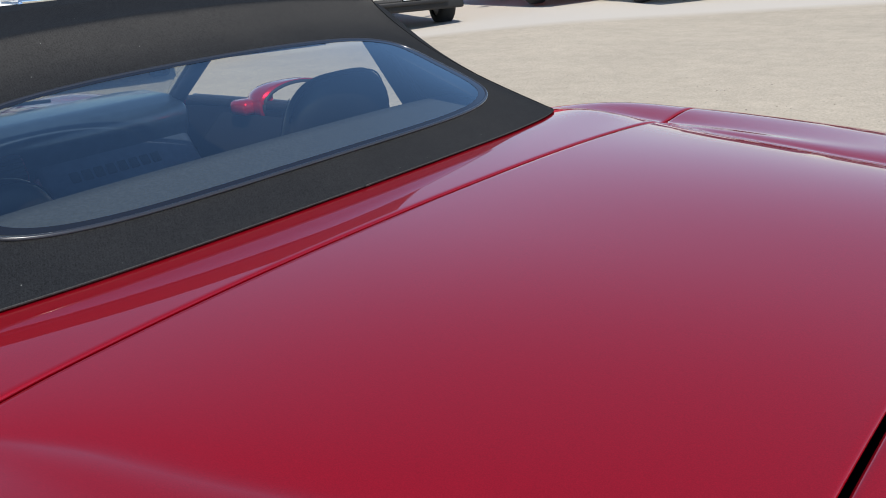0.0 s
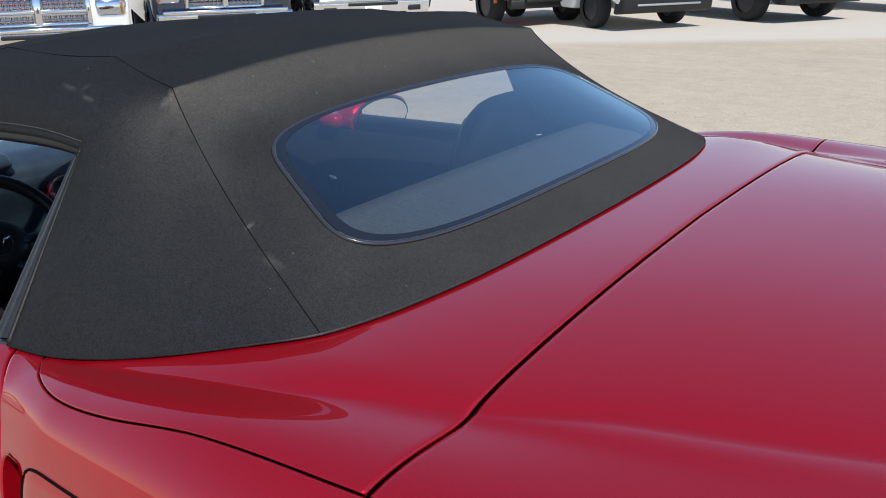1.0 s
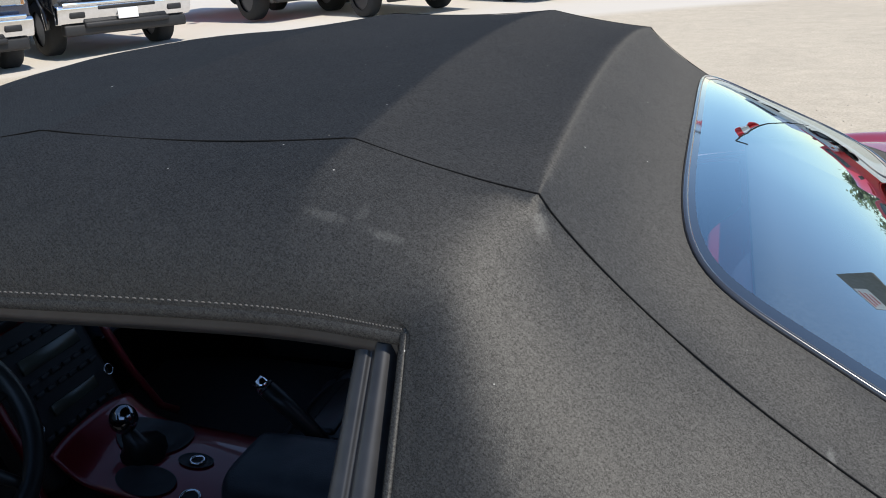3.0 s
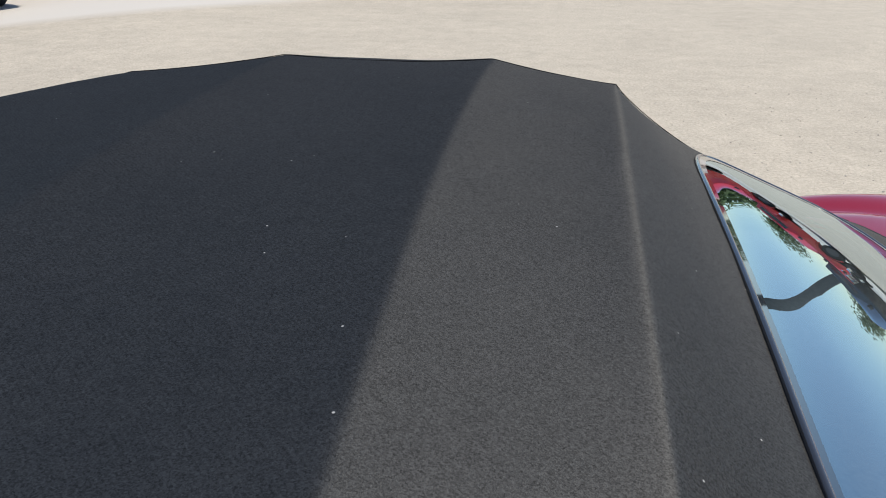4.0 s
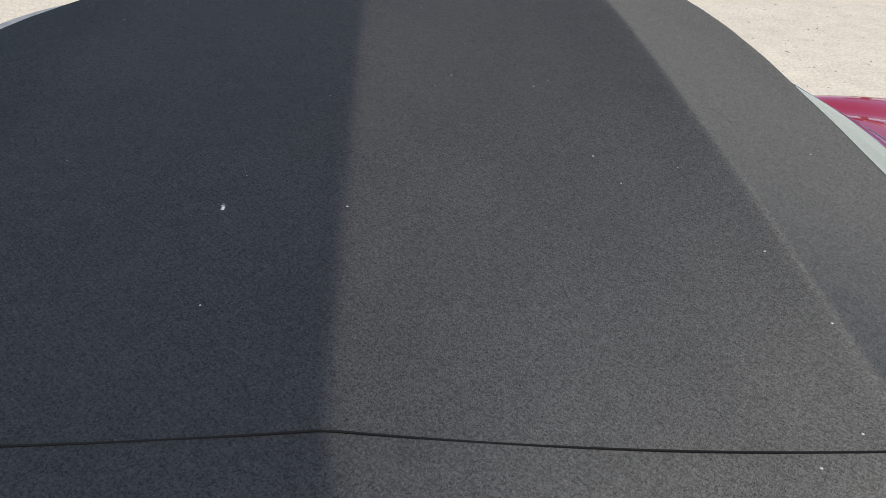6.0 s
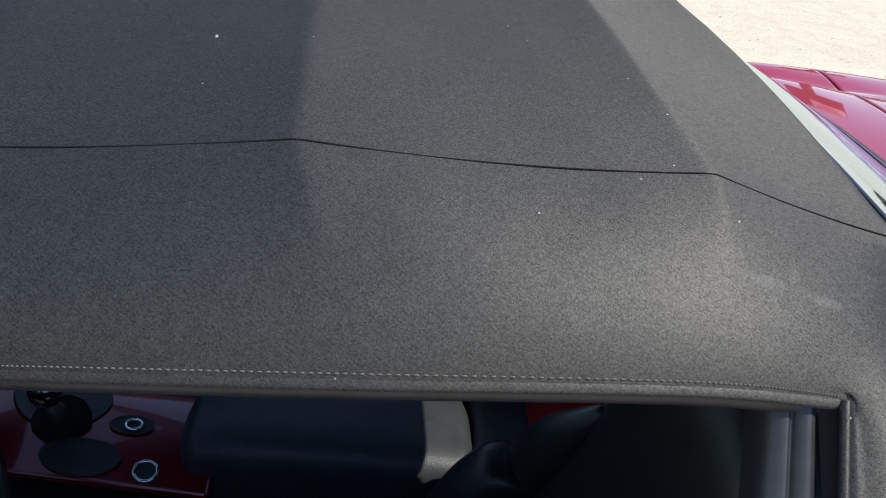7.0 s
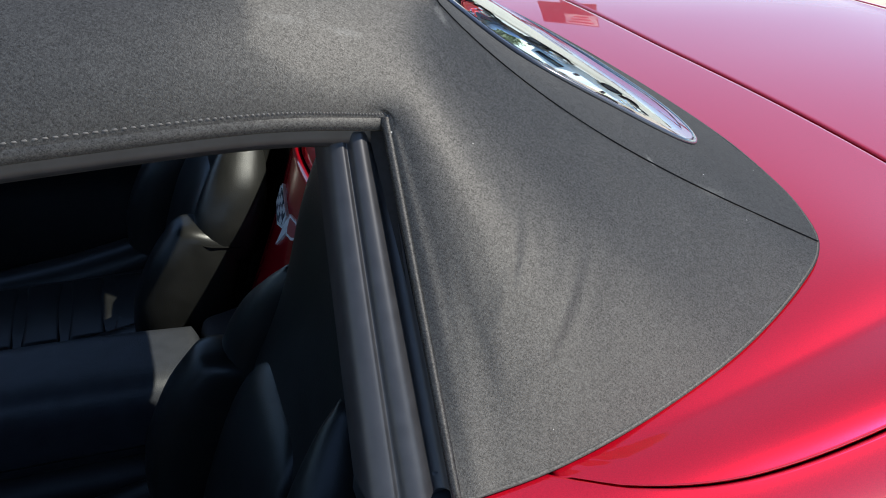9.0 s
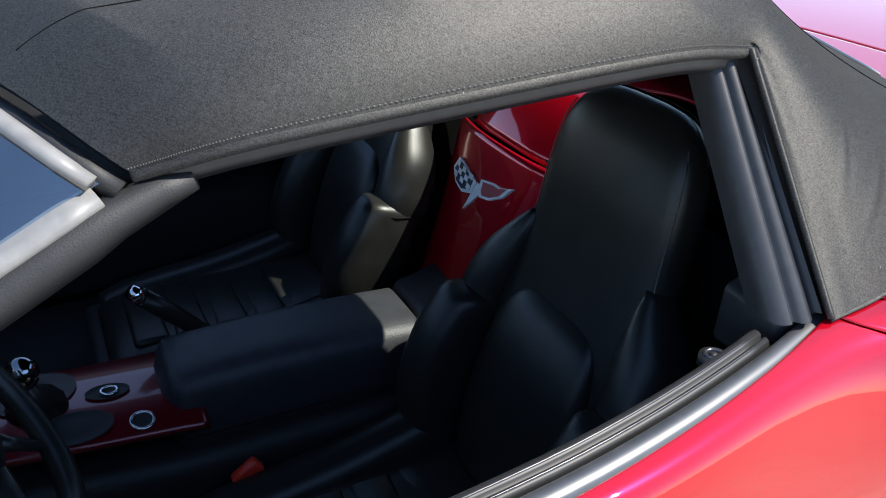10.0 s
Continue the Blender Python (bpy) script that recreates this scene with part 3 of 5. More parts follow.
def cover():
    """The whole fabric in one sheet: roof, both sides, and the rear round the window."""
    nv = len(ROOF_V) - 1

    def roof_fn(u, v):
        k = min(int(u * 4 * 0.99999), 3)
        t = 0.5 - 0.5 * math.cos(math.pi * (u * 4 - k))
        return bump_fabric(roof(k + t, ROOF_V[round(v * nv)]))
    sheets = [grid(roof_fn, NU, nv)]
    for sd in (-1, 1):
        bm = grid(lambda u, v: bump_fabric(side_point(u, v, sd)), NS, NB)
        if sd > 0:
            bmesh.ops.reverse_faces(bm, faces=bm.faces)
        sheets.append(bm)
    edge = [(-1 + 2 * k / NC, 0.0) for k in range(NC)] + [(1.0, k / NB) for k in range(NB)] + [(1 - 2 * k / NC, 1.0) for k in range(NC)] + [(-1.0, 1 - k / NB) for k in range(NB)]
    n = len(edge)

    def rear_fn(u, v):
        A, b = edge[round(u * n) % n]
        a0, b0 = window_edge(math.atan2((b - 0.5) * 2, A))
        v = 1 - (1 - v) ** 2.2
        return bump_fabric(pane(lerp(a0, A, v), lerp(b0, b, v)))
    sheets.append(grid(rear_fn, n, 16, closed_u=True))
    bm = join(*sheets)
    bmesh.ops.remove_doubles(bm, verts=bm.verts, dist=0.0012)
    bmesh.ops.recalc_face_normals(bm, faces=bm.faces)
    # the cloth eases from the roof into the sides with no crease
    for sd in (-1, 1):
        a, b = bow(4, sd * VS), bow(4, sd)
        d = b - a
        near = []
        for q in bm.verts:
            if q.is_boundary:
                continue
            k = (q.co - a).dot(d) / d.length_squared
            if 0.06 < k < 1.05 and (q.co - a - d * k).length < 0.016 + 0.10 * smooth(0.05, 0.65, k):
                near.append(q)
        for _ in range(90):
            bmesh.ops.smooth_vert(bm, verts=near, factor=0.5, use_axis_x=True, use_axis_y=True, use_axis_z=True)
    # and rolls over the last bow
    line = [roof(4, -VS + 2 * VS * k / 40) for k in range(41)]
    roll = []
    for q in bm.verts:
        if abs(q.co.y) < 0.50:
            k = min(max((q.co.y + 0.505) / 1.01 * 40, 0), 39.999)
            p = line[int(k)].lerp(line[int(k) + 1], k - int(k))
            if (q.co.x - p.x) ** 2 + (q.co.z - p.z) ** 2 < 0.016 ** 2:
                roll.append(q)
    for _ in range(12):
        bmesh.ops.smooth_vert(bm, verts=roll, factor=0.5, use_axis_x=True, use_axis_y=False, use_axis_z=True)
    return bm


part("fabric_cover", cover(), FABRIC, soft_top, "black twill cover stretched over bows, with dusty smudges")


def liner(u, v):
    vv = 2 * v - 1
    p = roof(min(0.1 + 4.3 * u, 4.0), vv * 0.97) if u < 0.9 else rear(2 - abs(vv) / VS if abs(vv) < VS else (1 - abs(vv)) / (1 - VS), (u - 0.9) / 0.1 * 0.16, -1 if vv < 0 else 1)
    return p + Vector((0, -0.02 * vv, -0.022))


part("headliner", grid(liner, 60, 60), LINER, soft_top, "dark cloth headliner")
for sd in (-1, 1):
    def side_liner(u, v, sd=sd):
        p = rear(lerp(0.06, 1.18, u), lerp(0.02, 0.96, v), sd)
        return p + Vector((-0.015, -sd * 0.016, -0.012))
    part("side_liner", grid(side_liner, 24, 24), LINER, soft_top)


def shelf(u, v):
    y = lerp(-0.56, 0.56, v)
    return Vector((lerp(0.955, 1.15, u), y, lerp(0.987, 0.966, u) - 0.01 * (abs(y) / 0.56) ** 4))


solid(part("parcel_shelf", grid(shelf, 6, 20), SHELF, soft_top, "grey cloth shelf under the rear window"), 0.012, 0)


def window_glass(grow=-0.030):
    def fn(u, v):
        a, b = window_edge(2 * math.pi * u, grow)
        b = 0.528 + (b - 0.528) * (0.0005 + 0.9995 * v)
        return pane(a * (0.0005 + 0.9995 * v), b) + Vector((0.4, 0, 0.9)) * (0.003 + 0.006 * (1 - ((b - 0.528) / 0.318) ** 2) * (1 - v ** 3))
    return grid(fn, 96, 24, closed_u=True)


rear_window = tagged(new("rear_window"), "curved tinted glass rear window with a dark painted border")
rear_window.parent = soft_top
part("glass_pane", window_glass(), GLASS, rear_window)


def band(g0, g1, lift0, lift1, n=5):
    def fn(u, v):
        a0, b0 = window_edge(2 * math.pi * u, lerp(g0, g1, v))
        p = pane(a0, b0)
        return p + Vector((0.3, 0, 0.95)) * lerp(lift0, lift1, v)
    return grid(fn, 160, n, closed_u=True)


part("painted_border", band(-0.036, -0.006, 0.0035, 0.0035), FRIT, rear_window)
part("window_seal", tube([pane(*window_edge(2 * math.pi * i / 160, 0.0)) + Vector((0.001, 0, 0.001)) for i in range(160)], 0.0034, 10, True), SEAL, rear_window)

# seams, piping and stitches
for sd in (-1, 1):
    pts = [roof(0.3 + 3.7 * i / 90, sd * VS) + Vector((0, 0, 0.0005)) for i in range(90)] + [rear(1.0, i / 40, sd) + Vector((0, sd * 0.0005, 0.0008)) for i in range(41)]
    part("side_seam", tube(pts, 0.0007, 6), SEAM, soft_top)
    part("base_hem", tube([Vector(rear(2 * i / 80, 1.0, sd)) + Vector((0, 0, -0.0015)) for i in range(81)], 0.0022, 8), FABRIC, soft_top)
    rail = [roof(4 * i / 90, sd) for i in range(91)]
    part("rail_hem", tube([p + Vector((0, -sd * 0.003, -0.004)) for p in rail], 0.0045, 8, flat=1.5), FABRIC, soft_top)
    part("pillar_hem", tube([rear(0.0, i / 30, sd) + Vector((0.001, -sd * 0.001, 0)) for i in range(31)], 0.0042, 8), FABRIC, soft_top)
    # short stitches along the edge of the roof
    st = bmesh.new()
    N = 160
    for i in range(N):
        u0 = 4 * (i + 0.14) / N
        u1 = 4 * (i + 0.80) / N
        a, b = roof(u0, sd * 0.990), roof(u1, sd * 0.990)
        n = Vector((0, sd * 0.7, 0.7))
        d = (b - a).normalized()
        s = d.cross(n).normalized() * 0.00045
        lo = n * -0.0004
        hi = n * 0.0009
        vs = [st.verts.new(q) for q in (a - s + lo, a + s + lo, b + s + lo, b - s + lo, a.lerp(b, 0.25) - s + hi, a.lerp(b, 0.25) + s + hi, a.lerp(b, 0.75) + s + hi, a.lerp(b, 0.75) - s + hi)]
        for f in ((4, 5, 6, 7), (0, 1, 5, 4), (2, 3, 7, 6), (1, 2, 6, 5), (3, 0, 4, 7)):
            st.faces.new([vs[k] for k in f])
    tagged(part("stitching", st, STITCH, soft_top, "pale stitches along the roof edge"), kind="stuff")

# rubber seals of the side window openings
for sd in (-1, 1):
    def seal_fn(u, v, sd=sd):
        p = roof(0.05 + 3.87 * u, sd)
        prof = [(0.0, -0.004), (0.005, -0.010), (0.006, -0.022), (0.000, -0.028), (-0.02, -0.028), (-0.035, -0.016)]
        k = v * (len(prof) - 1)
        i = min(int(k), len(prof) - 2)
        o = Vector((lerp(prof[i][0], prof[i + 1][0], k - i), lerp(prof[i][1], prof[i + 1][1], k - i)))
        return p + Vector((0, sd * (o.x - 0.014), o.y))
    part("roof_seal", grid(seal_fn, 50, 15), RUBBER, soft_top, "black rubber seal under the roof edge")

    def pillar_fn(u, v, sd=sd):
        p = rear(0.0, u, sd)
        prof = [(0, 0.0, -0.002), (1, -0.004, -0.007), (2, -0.010, -0.007), (3, -0.015, 0.000), (4, -0.022, 0.005), (5, -0.030, 0.003), (6, -0.0345, -0.003), (7, -0.0365, -0.003), (8, -0.040, 0.0), (9, -0.047, -0.002), (10, -0.053, -0.008), (11, -0.0565, -0.020), (12, -0.058, -0.042)]
        fx, fy = spline(prof, 12 * v)
        return p + Vector((fx * lerp(0.8, 1.15, u), sd * (fy - 0.010), -0.012 * (1 - u)))
    part("pillar_seal", grid(pillar_fn, 30, 72), RUBBER, soft_top, "double-ridged black rubber pillar seal")

# ---- the car: windscreen and pillars ----
def screen(u, v):
    t = 2 * v - 1
    top = roof(0.0, t * 0.97) + Vector((-0.012, 0, -0.012))
    foot = Vector((-0.80 + 0.30 * t * t, t * 0.74, 0.845))
    p = top.lerp(foot, u)
    p.z += 0.03 * math.sin(math.pi * u) * (1 - t ** 4)
    return p


# black screen trim, its sun glare painted in as a pale grey
GLARE_EDGE = material("sun_glare_edge", (0.17, 0.168, 0.162), 0.5, 0.0, noise_scale=60, noise_amount=0.15)
windscreen = tagged(new("windscreen"), "raked clear windscreen in a black frame")
windscreen.parent = car
part("screen_glass", grid(screen, 16, 30), CLEAR, windscreen)
for sd in (-1, 1):
    pts = [roof(0.55, sd) + Vector((0, -sd * 0.012, -0.026)), roof(0.25, sd) + Vector((0, -sd * 0.010, -0.027))] + [screen(i / 20, 0.5 + sd * 0.5) + Vector((0.0, sd * 0.004, -0.032)) for i in range(21)]
    part("pillar", tube(pts, [0.010, 0.017, 0.021] + [0.024] * 20, 12, flat=0.9), BLACK, windscreen, "black windscreen pillar")
    part("pillar_trim", tube([p + Vector((-0.008, -sd * 0.003, 0.020)) for p in pts[2:]], [0.016] + [0.019] * 20, 12, flat=0.55), GLARE_EDGE, windscreen, "black edge strip along the glass, coloured pale for sun glare")
part("header_trim", tube([screen(0.018, i / 30) + Vector((0.0, 0, 0.004)) for i in range(31)], 0.009, 10, flat=0.7), GLARE_EDGE, windscreen, "trim strip along the top of the glass, coloured pale for sun glare")
part("header", tube([screen(0.0, i / 30) + Vector((0.01, 0, -0.012)) for i in range(31)], 0.010, 8), BLACK, windscreen)
for x0, x1 in ((-0.05, -0.55), (0.45, -0.02)):
    part("wiper", tube([(-0.80, x0, 0.862), (-0.76, lerp(x0, x1, 0.5), 0.885), (-0.72, x1, 0.885)], 0.007, 6), BLACK, windscreen)

# ---- the car: cabin shell ----
part("cabin_floor", box(0.0, 0, 0.20, 1.56, 1.6, 0.02, 0.004), CARPET, car, "black carpet floor")
part("bulkhead", prism([(0.72, 0.20), (0.84, 0.80), (0.92, 0.80), (0.92, 0.20)], -0.74, 0.74, 0.02), CARPET, car, "black carpeted wall behind the seats")
part("firewall", prism([(-0.80, 0.20), (-0.80, 0.70), (-0.76, 0.70), (-0.74, 0.20)], -0.74, 0.74, 0.01), CARPET, car)
part("tunnel", prism([(-0.75, 0.20), (-0.75, 0.44), (0.12, 0.36), (0.70, 0.36), (0.72, 0.20)], -0.125, 0.125, 0.03, 3), BLACK, car, "dark tunnel under the console")

# ---- the car: dashboard ----
dash = tagged(new("dashboard"), "black leather dashboard with red trim")
dash.parent = car
part("dash_top", prism([(-0.82, 0.845), (-0.60, 0.872), (-0.45, 0.868), (-0.37, 0.845), (-0.35, 0.80), (-0.39, 0.70), (-0.40, 0.60), (-0.47, 0.52), (-0.55, 0.45), (-0.80, 0.45)], -0.72, 0.72, 0.03, 3), DASH_SHEEN, dash, "soft black dash moulding with blue sky sheen in its colour")
part("cluster_hood", prism([(-0.58, 0.86), (-0.50, 0.895), (-0.36, 0.888), (-0.335, 0.86), (-0.36, 0.84), (-0.50, 0.83)], -0.57, -0.22, 0.02, 3), DASH_SHEEN, dash)
part("cluster_face", box(-0.405, -0.397, 0.80, 0.02, 0.32, 0.10, 0.02), FRIT, dash, "dark instrument cluster")
for dy in (-0.07, 0.07):
    part("dial_ring", tube([(-0.393, -0.397 + dy + 0.045 * math.cos(2 * math.pi * k / 24), 0.80 + 0.045 * math.sin(2 * math.pi * k / 24)) for k in range(24)], 0.003, 6, True), CHROME, dash)
# centre stack: leaning face with vents, screen, radio and heater controls


def on_stack(y, h, sy, sh, depth, out=0.0, bevel=0.006):
    """A block on the leaning face: y across, h up from its foot."""
    m = pose(-0.215, 0, 0.438, 0, -22, 0)
    bm = box(out, y, h, depth, sy, sh, bevel)
    bmesh.ops.transform(bm, matrix=m, verts=bm.verts)
    return bm


DISPLAY = material("dim_display", (0.045, 0.046, 0.034), 0.25)
# the pad's grey-blue carries the light of the windscreen in its colour
SKY_TINT_LEATHER = material("sky_tint_leather", (0.06, 0.08, 0.115), 0.42, noise_scale=40, noise_amount=0.15, bump=0.2, bump_scale=420)
stack = part("centre_panel", on_stack(0.0, 0.17, 0.25, 0.36, 0.10, -0.05, 0.02), BLACK, dash, "black centre stack with radio")
part("vent_bezel", on_stack(0.0, 0.345, 0.285, 0.108, 0.09, -0.03, 0.03), RED_TRIM, dash, "red bezel round two vents")
for dy in (-0.07, 0.07):
    v = part("air_vent", on_stack(dy, 0.345, 0.122, 0.088, 0.04, 0.005, 0.02), BLACK, dash)
    for k in range(5):
        part("vent_slat", on_stack(dy, 0.318 + 0.0135 * k, 0.108, 0.004, 0.012, 0.026, 0.001), BLACK, v)
part("hazard_switch", on_stack(0.0, 0.35, 0.022, 0.06, 0.04, 0.012, 0.006), RED_TRIM, dash)
for dy in (-0.145, 0.145):
    pts = [(0.30, 0.0), (0.20, -0.004), (0.10, -0.016), (0.0, -0.05), (-0.03, -0.10)]
    m = pose(-0.215, 0, 0.438, 0, -22, 0)
    part("red_side_rail", tube([m @ Vector((0.012 - b * 0.2, dy + math.copysign(b * -0.5, dy), a)) for a, b in pts], 0.009, 8), RED_TRIM, dash, "glossy red rail beside the stack")
part("display", on_stack(0.01, 0.225, 0.15, 0.030, 0.008, 0.004, 0.002), DISPLAY, stack, "dim radio display")
part("display", on_stack(0.01, 0.125, 0.12, 0.024, 0.008, 0.004, 0.002), DISPLAY, stack, "dim heater display")
for r_, h in ((0, 0.265), (1, 0.190), (2, 0.165), (3, 0.085)):
    for k in range(7):
        part("button", on_stack(-0.085 + 0.029 * k, h, 0.020, 0.010, 0.008, 0.004, 0.002), BLACK, stack)
for y, h in ((-0.10, 0.235), (0.105, 0.13), (-0.10, 0.115)):
    m = pose(-0.215, 0, 0.438, 0, -22, 0)
    part("knob_ring", tube([m @ Vector((0.012, y + 0.011 * math.cos(a), h + 0.011 * math.sin(a))) for a in [2 * math.pi * k / 20 for k in range(20)]], 0.0014, 6, True), CHROME, stack)
# passenger side: leather pad lightened as if lit through the windscreen, with a row of raised bars where the name
# stands
part("dash_pad", prism([(-0.50, 0.815), (-0.42, 0.80), (-0.305, 0.645), (-0.295, 0.60), (-0.36, 0.58), (-0.52, 0.60)], 0.17, 0.71, 0.02, 3), SKY_TINT_LEATHER, dash, "padded panel before the passenger seat, window light in its grey-blue colour")
for k in range(8):
    b = box(0, 0, 0, 0.006, 0.030, 0.036, 0.003)
    bmesh.ops.transform(b, matrix=pose(-0.338, 0.27 + 0.040 * k, 0.692, 0, -36, 0), verts=b.verts)
    part("raised_bar", b, BLACK, dash)
part("glovebox_line", tube([(-0.325, 0.18, 0.588), (-0.325, 0.45, 0.585), (-0.33, 0.70, 0.585)], 0.004, 6), DARK_METAL, dash)

# steering wheel
wheel_m = pose(-0.138, -0.397, 0.726, 0, 58, 0)
steering = tagged(new("steering_wheel"), "black leather steering wheel with thumb grips")
steering.parent = car
part("rim", tube([wheel_m @ Vector((0.169 * math.cos(a), 0.169 * math.sin(a), 0)) for a in [2 * math.pi * k / 64 for k in range(64)]], 0.0165, 12, True), LEATHER, steering)
hubm = bmesh.new()
bmesh.ops.create_uvsphere(hubm, u_segments=32, v_segments=16, radius=1)
bmesh.ops.transform(hubm, matrix=wheel_m @ pose(0, 0, -0.012) @ Matrix.Diagonal((0.070, 0.082, 0.028, 1)), verts=hubm.verts)
part("hub", hubm, LEATHER, steering)
for a in (90, -90, 35, -35):
    ca, sa = math.cos(radians(a)), math.sin(radians(a))
    part("spoke", tube([wheel_m @ Vector((r * ca, r * sa, -0.012 + 0.04 * (r - 0.07))) for r in (0.06, 0.10, 0.14, 0.165)], [0.026, 0.020, 0.016, 0.014], 8, flat=0.5), LEATHER, steering)
part("badge_ring", tube([wheel_m @ Vector((0.030 * math.cos(a), 0.030 * math.sin(a), 0.0145)) for a in [2 * math.pi * k / 32 for k in range(32)]], 0.0016, 6, True), DARK_METAL, steering)
for sgn in (-1, 1):
    pts = [Vector((0.010, 0, 0)), Vector((-0.004, sgn * 0.014, 0)), Vector((-0.012, sgn * 0.030, 0)), Vector((-0.010, sgn * 0.012, 0))]
    bm = bmesh.new()
    lo = [bm.verts.new(wheel_m @ (p + Vector((0, 0, 0.015)))) for p in pts]
    hi = [bm.verts.new(wheel_m @ (p + Vector((0, 0, 0.019)))) for p in pts]
    bm.faces.new(hi)
    bm.faces.new(lo[::-1])
    for k in range(4):
        bm.faces.new((lo[k], lo[(k + 1) % 4], hi[(k + 1) % 4], hi[k]))
    part("badge_wing", bm, CHROME, steering)

# ---- the car: console ----
console = tagged(new("centre_console"), "console with glossy red plate and black armrest")
console.parent = car


def arm_fn(u, v):
    """The armrest as a rounded bar along x."""
    x = lerp(0.098, 0.578, u)
    e = 1 - max(0, (0.06 - u) / 0.06) ** 2 * 0.45 - max(0, (u - 0.975) / 0.025) ** 2 * 0.22
    a = 2 * math.pi * v
    c, s = math.cos(a), math.sin(a)
    n = 4.2
    rr = (abs(c) ** n + abs(s) ** n) ** (-1 / n)
    hw = 0.096 * lerp(0.96, 1.0, u) * e
    top = lerp(0.500, 0.494, u) + 0.010 * math.sin(math.pi * u)
    lo = 0.34
    return Vector((x, hw * rr * c, lerp(lo, top, 0.5 + 0.5 * rr * s * e)))


bm = grid(arm_fn, 40, 48)
bmesh.ops.remove_doubles(bm, verts=bm.verts, dist=0.0004)
bmesh.ops.holes_fill(bm, edges=bm.edges, sides=0)
bmesh.ops.recalc_face_normals(bm, faces=bm.faces)
part("armrest", bm, ARMREST, console, "long padded black leather armrest")
part("armrest_seam", tube([arm_fn(0.03 + 0.94 * k / 30, 0.57) + Vector((0, -0.0005, 0)) for k in range(31)], 0.0016, 6), SEAM, console)
part("rear_filler", prism([(0.575, 0.34), (0.583, 0.488), (0.64, 0.50), (0.70, 0.52), (0.73, 0.34)], -0.105, 0.105, 0.02, 3), ARMREST, console)


def plate_fn(u, v):
    x = lerp(-0.22, 0.16, u)
    y = lerp(-0.128, 0.128, v) * lerp(0.9, 1.0, u)
    z = lerp(0.475, 0.455, u) + 0.05 * max(0, (0.25 - u) / 0.25) ** 2 - 0.025 * (abs(y) / 0.128) ** 3 - 0.02 * max(0, u - 0.9)
    return Vector((x, y, z))


solid(part("console_plate", grid(plate_fn, 30, 24), RED_TRIM, console, "glossy red plate round the gear lever"), 0.012, -1)


def oval(cx, cy, rx, ry, dz, n=36):
    out = []
    for k in range(n):
        a = 2 * math.pi * k / n
        x, y = cx + rx * math.cos(a), cy + ry * math.sin(a)
        p = plate_fn((x + 0.22) / 0.38, 0.5 + y / 0.256)
        out.append(Vector((x, y, p.z + dz)))
    return out


def dish(cx, cy, rx, ry, depth):
    bm = bmesh.new()
    prev = None
    for s, d in ((1.0, 0.0025), (0.94, 0.0025), (0.86, -0.3 * depth * 0 + 0.001), (0.5, 0.0005), (0.05, 0.0005)):
        ring = [bm.verts.new(p) for p in oval(cx, cy, rx * s, ry * s, d + 0.001)]
        if prev:
            for k in range(36):
                bm.faces.new((prev[k], prev[(k + 1) % 36], ring[(k + 1) % 36], ring[k]))
        prev = ring
    bm.faces.new(prev)
    bmesh.ops.recalc_face_normals(bm, faces=bm.faces)
    return bm


part("boot_well", dish(-0.105, 0.035, 0.075, 0.066, 0.02), LEATHER, console, "oval leather well of the gear lever")
part("tray_lid", dish(-0.045, -0.082, 0.062, 0.034, 0.01), BLACK, console, "oval black tray lid")
part("switch_lid", dish(0.015, -0.010, 0.036, 0.022, 0.01), BLACK, console)
for cx, cy, r_ in ((0.058, -0.098, 0.018), (0.018, -0.010, 0.013)):
    part("ring", tube(oval(cx, cy, r_, r_ * 0.9, 0.004), 0.003, 6, True), CHROME, console)
    part("socket_cap", dish(cx, cy, r_ * 0.8, r_ * 0.72, 0.01), BLACK, console)
lever = part("gear_lever", tube([(-0.095, -0.02, 0.47), (-0.096, -0.035, 0.50), (-0.098, -0.045, 0.535)], [0.05, 0.022, 0.012], 12), LEATHER, console, "leather gear lever boot")
bm = bmesh.new()
bmesh.ops.create_uvsphere(bm, u_segments=24, v_segments=16, radius=0.026)
bmesh.ops.scale(bm, vec=(1, 1, 1.1), verts=bm.verts)
bmesh.ops.translate(bm, vec=(-0.098, -0.048, 0.562), verts=bm.verts)
part("gear_knob", bm, material("polished_knob", (0.25, 0.26, 0.28), 0.12, 1.0), lever, "round polished gear knob")
brake = part("handbrake", tube([(0.235, 0.135, 0.41), (0.185, 0.132, 0.47), (0.14, 0.127, 0.52), (0.10, 0.12, 0.562)], [0.014, 0.017, 0.019, 0.018], 12), LEATHER, console, "black leather handbrake lever")
part("brake_button", tube([(0.104, 0.1205, 0.558), (0.086, 0.118, 0.576)], [0.0185, 0.013], 12), CHROME, brake, "bright metal end button")
part("brake_boot", box(0.235, 0.13, 0.42, 0.10, 0.07, 0.05, 0.02), LEATHER, console)

# waterfall panel behind the armrest, with a two-winged badge
fall = tagged(new("waterfall_panel"), "glossy red panel between the seats with a two-winged badge")
fall.parent = car


def fall_fn(u, v):
    t = 2 * v - 1
    hw = lerp(0.178, 0.150, u)
    x = lerp(0.770, 0.655, u) + 0.006 * math.sin(math.pi * u) + 0.016 * abs(t) ** 2.6
    return Vector((x, t * hw, lerp(0.790, 0.455, u)))


solid(part("panel", grid(fall_fn, 24, 24), RED, fall), 0.008, 0)


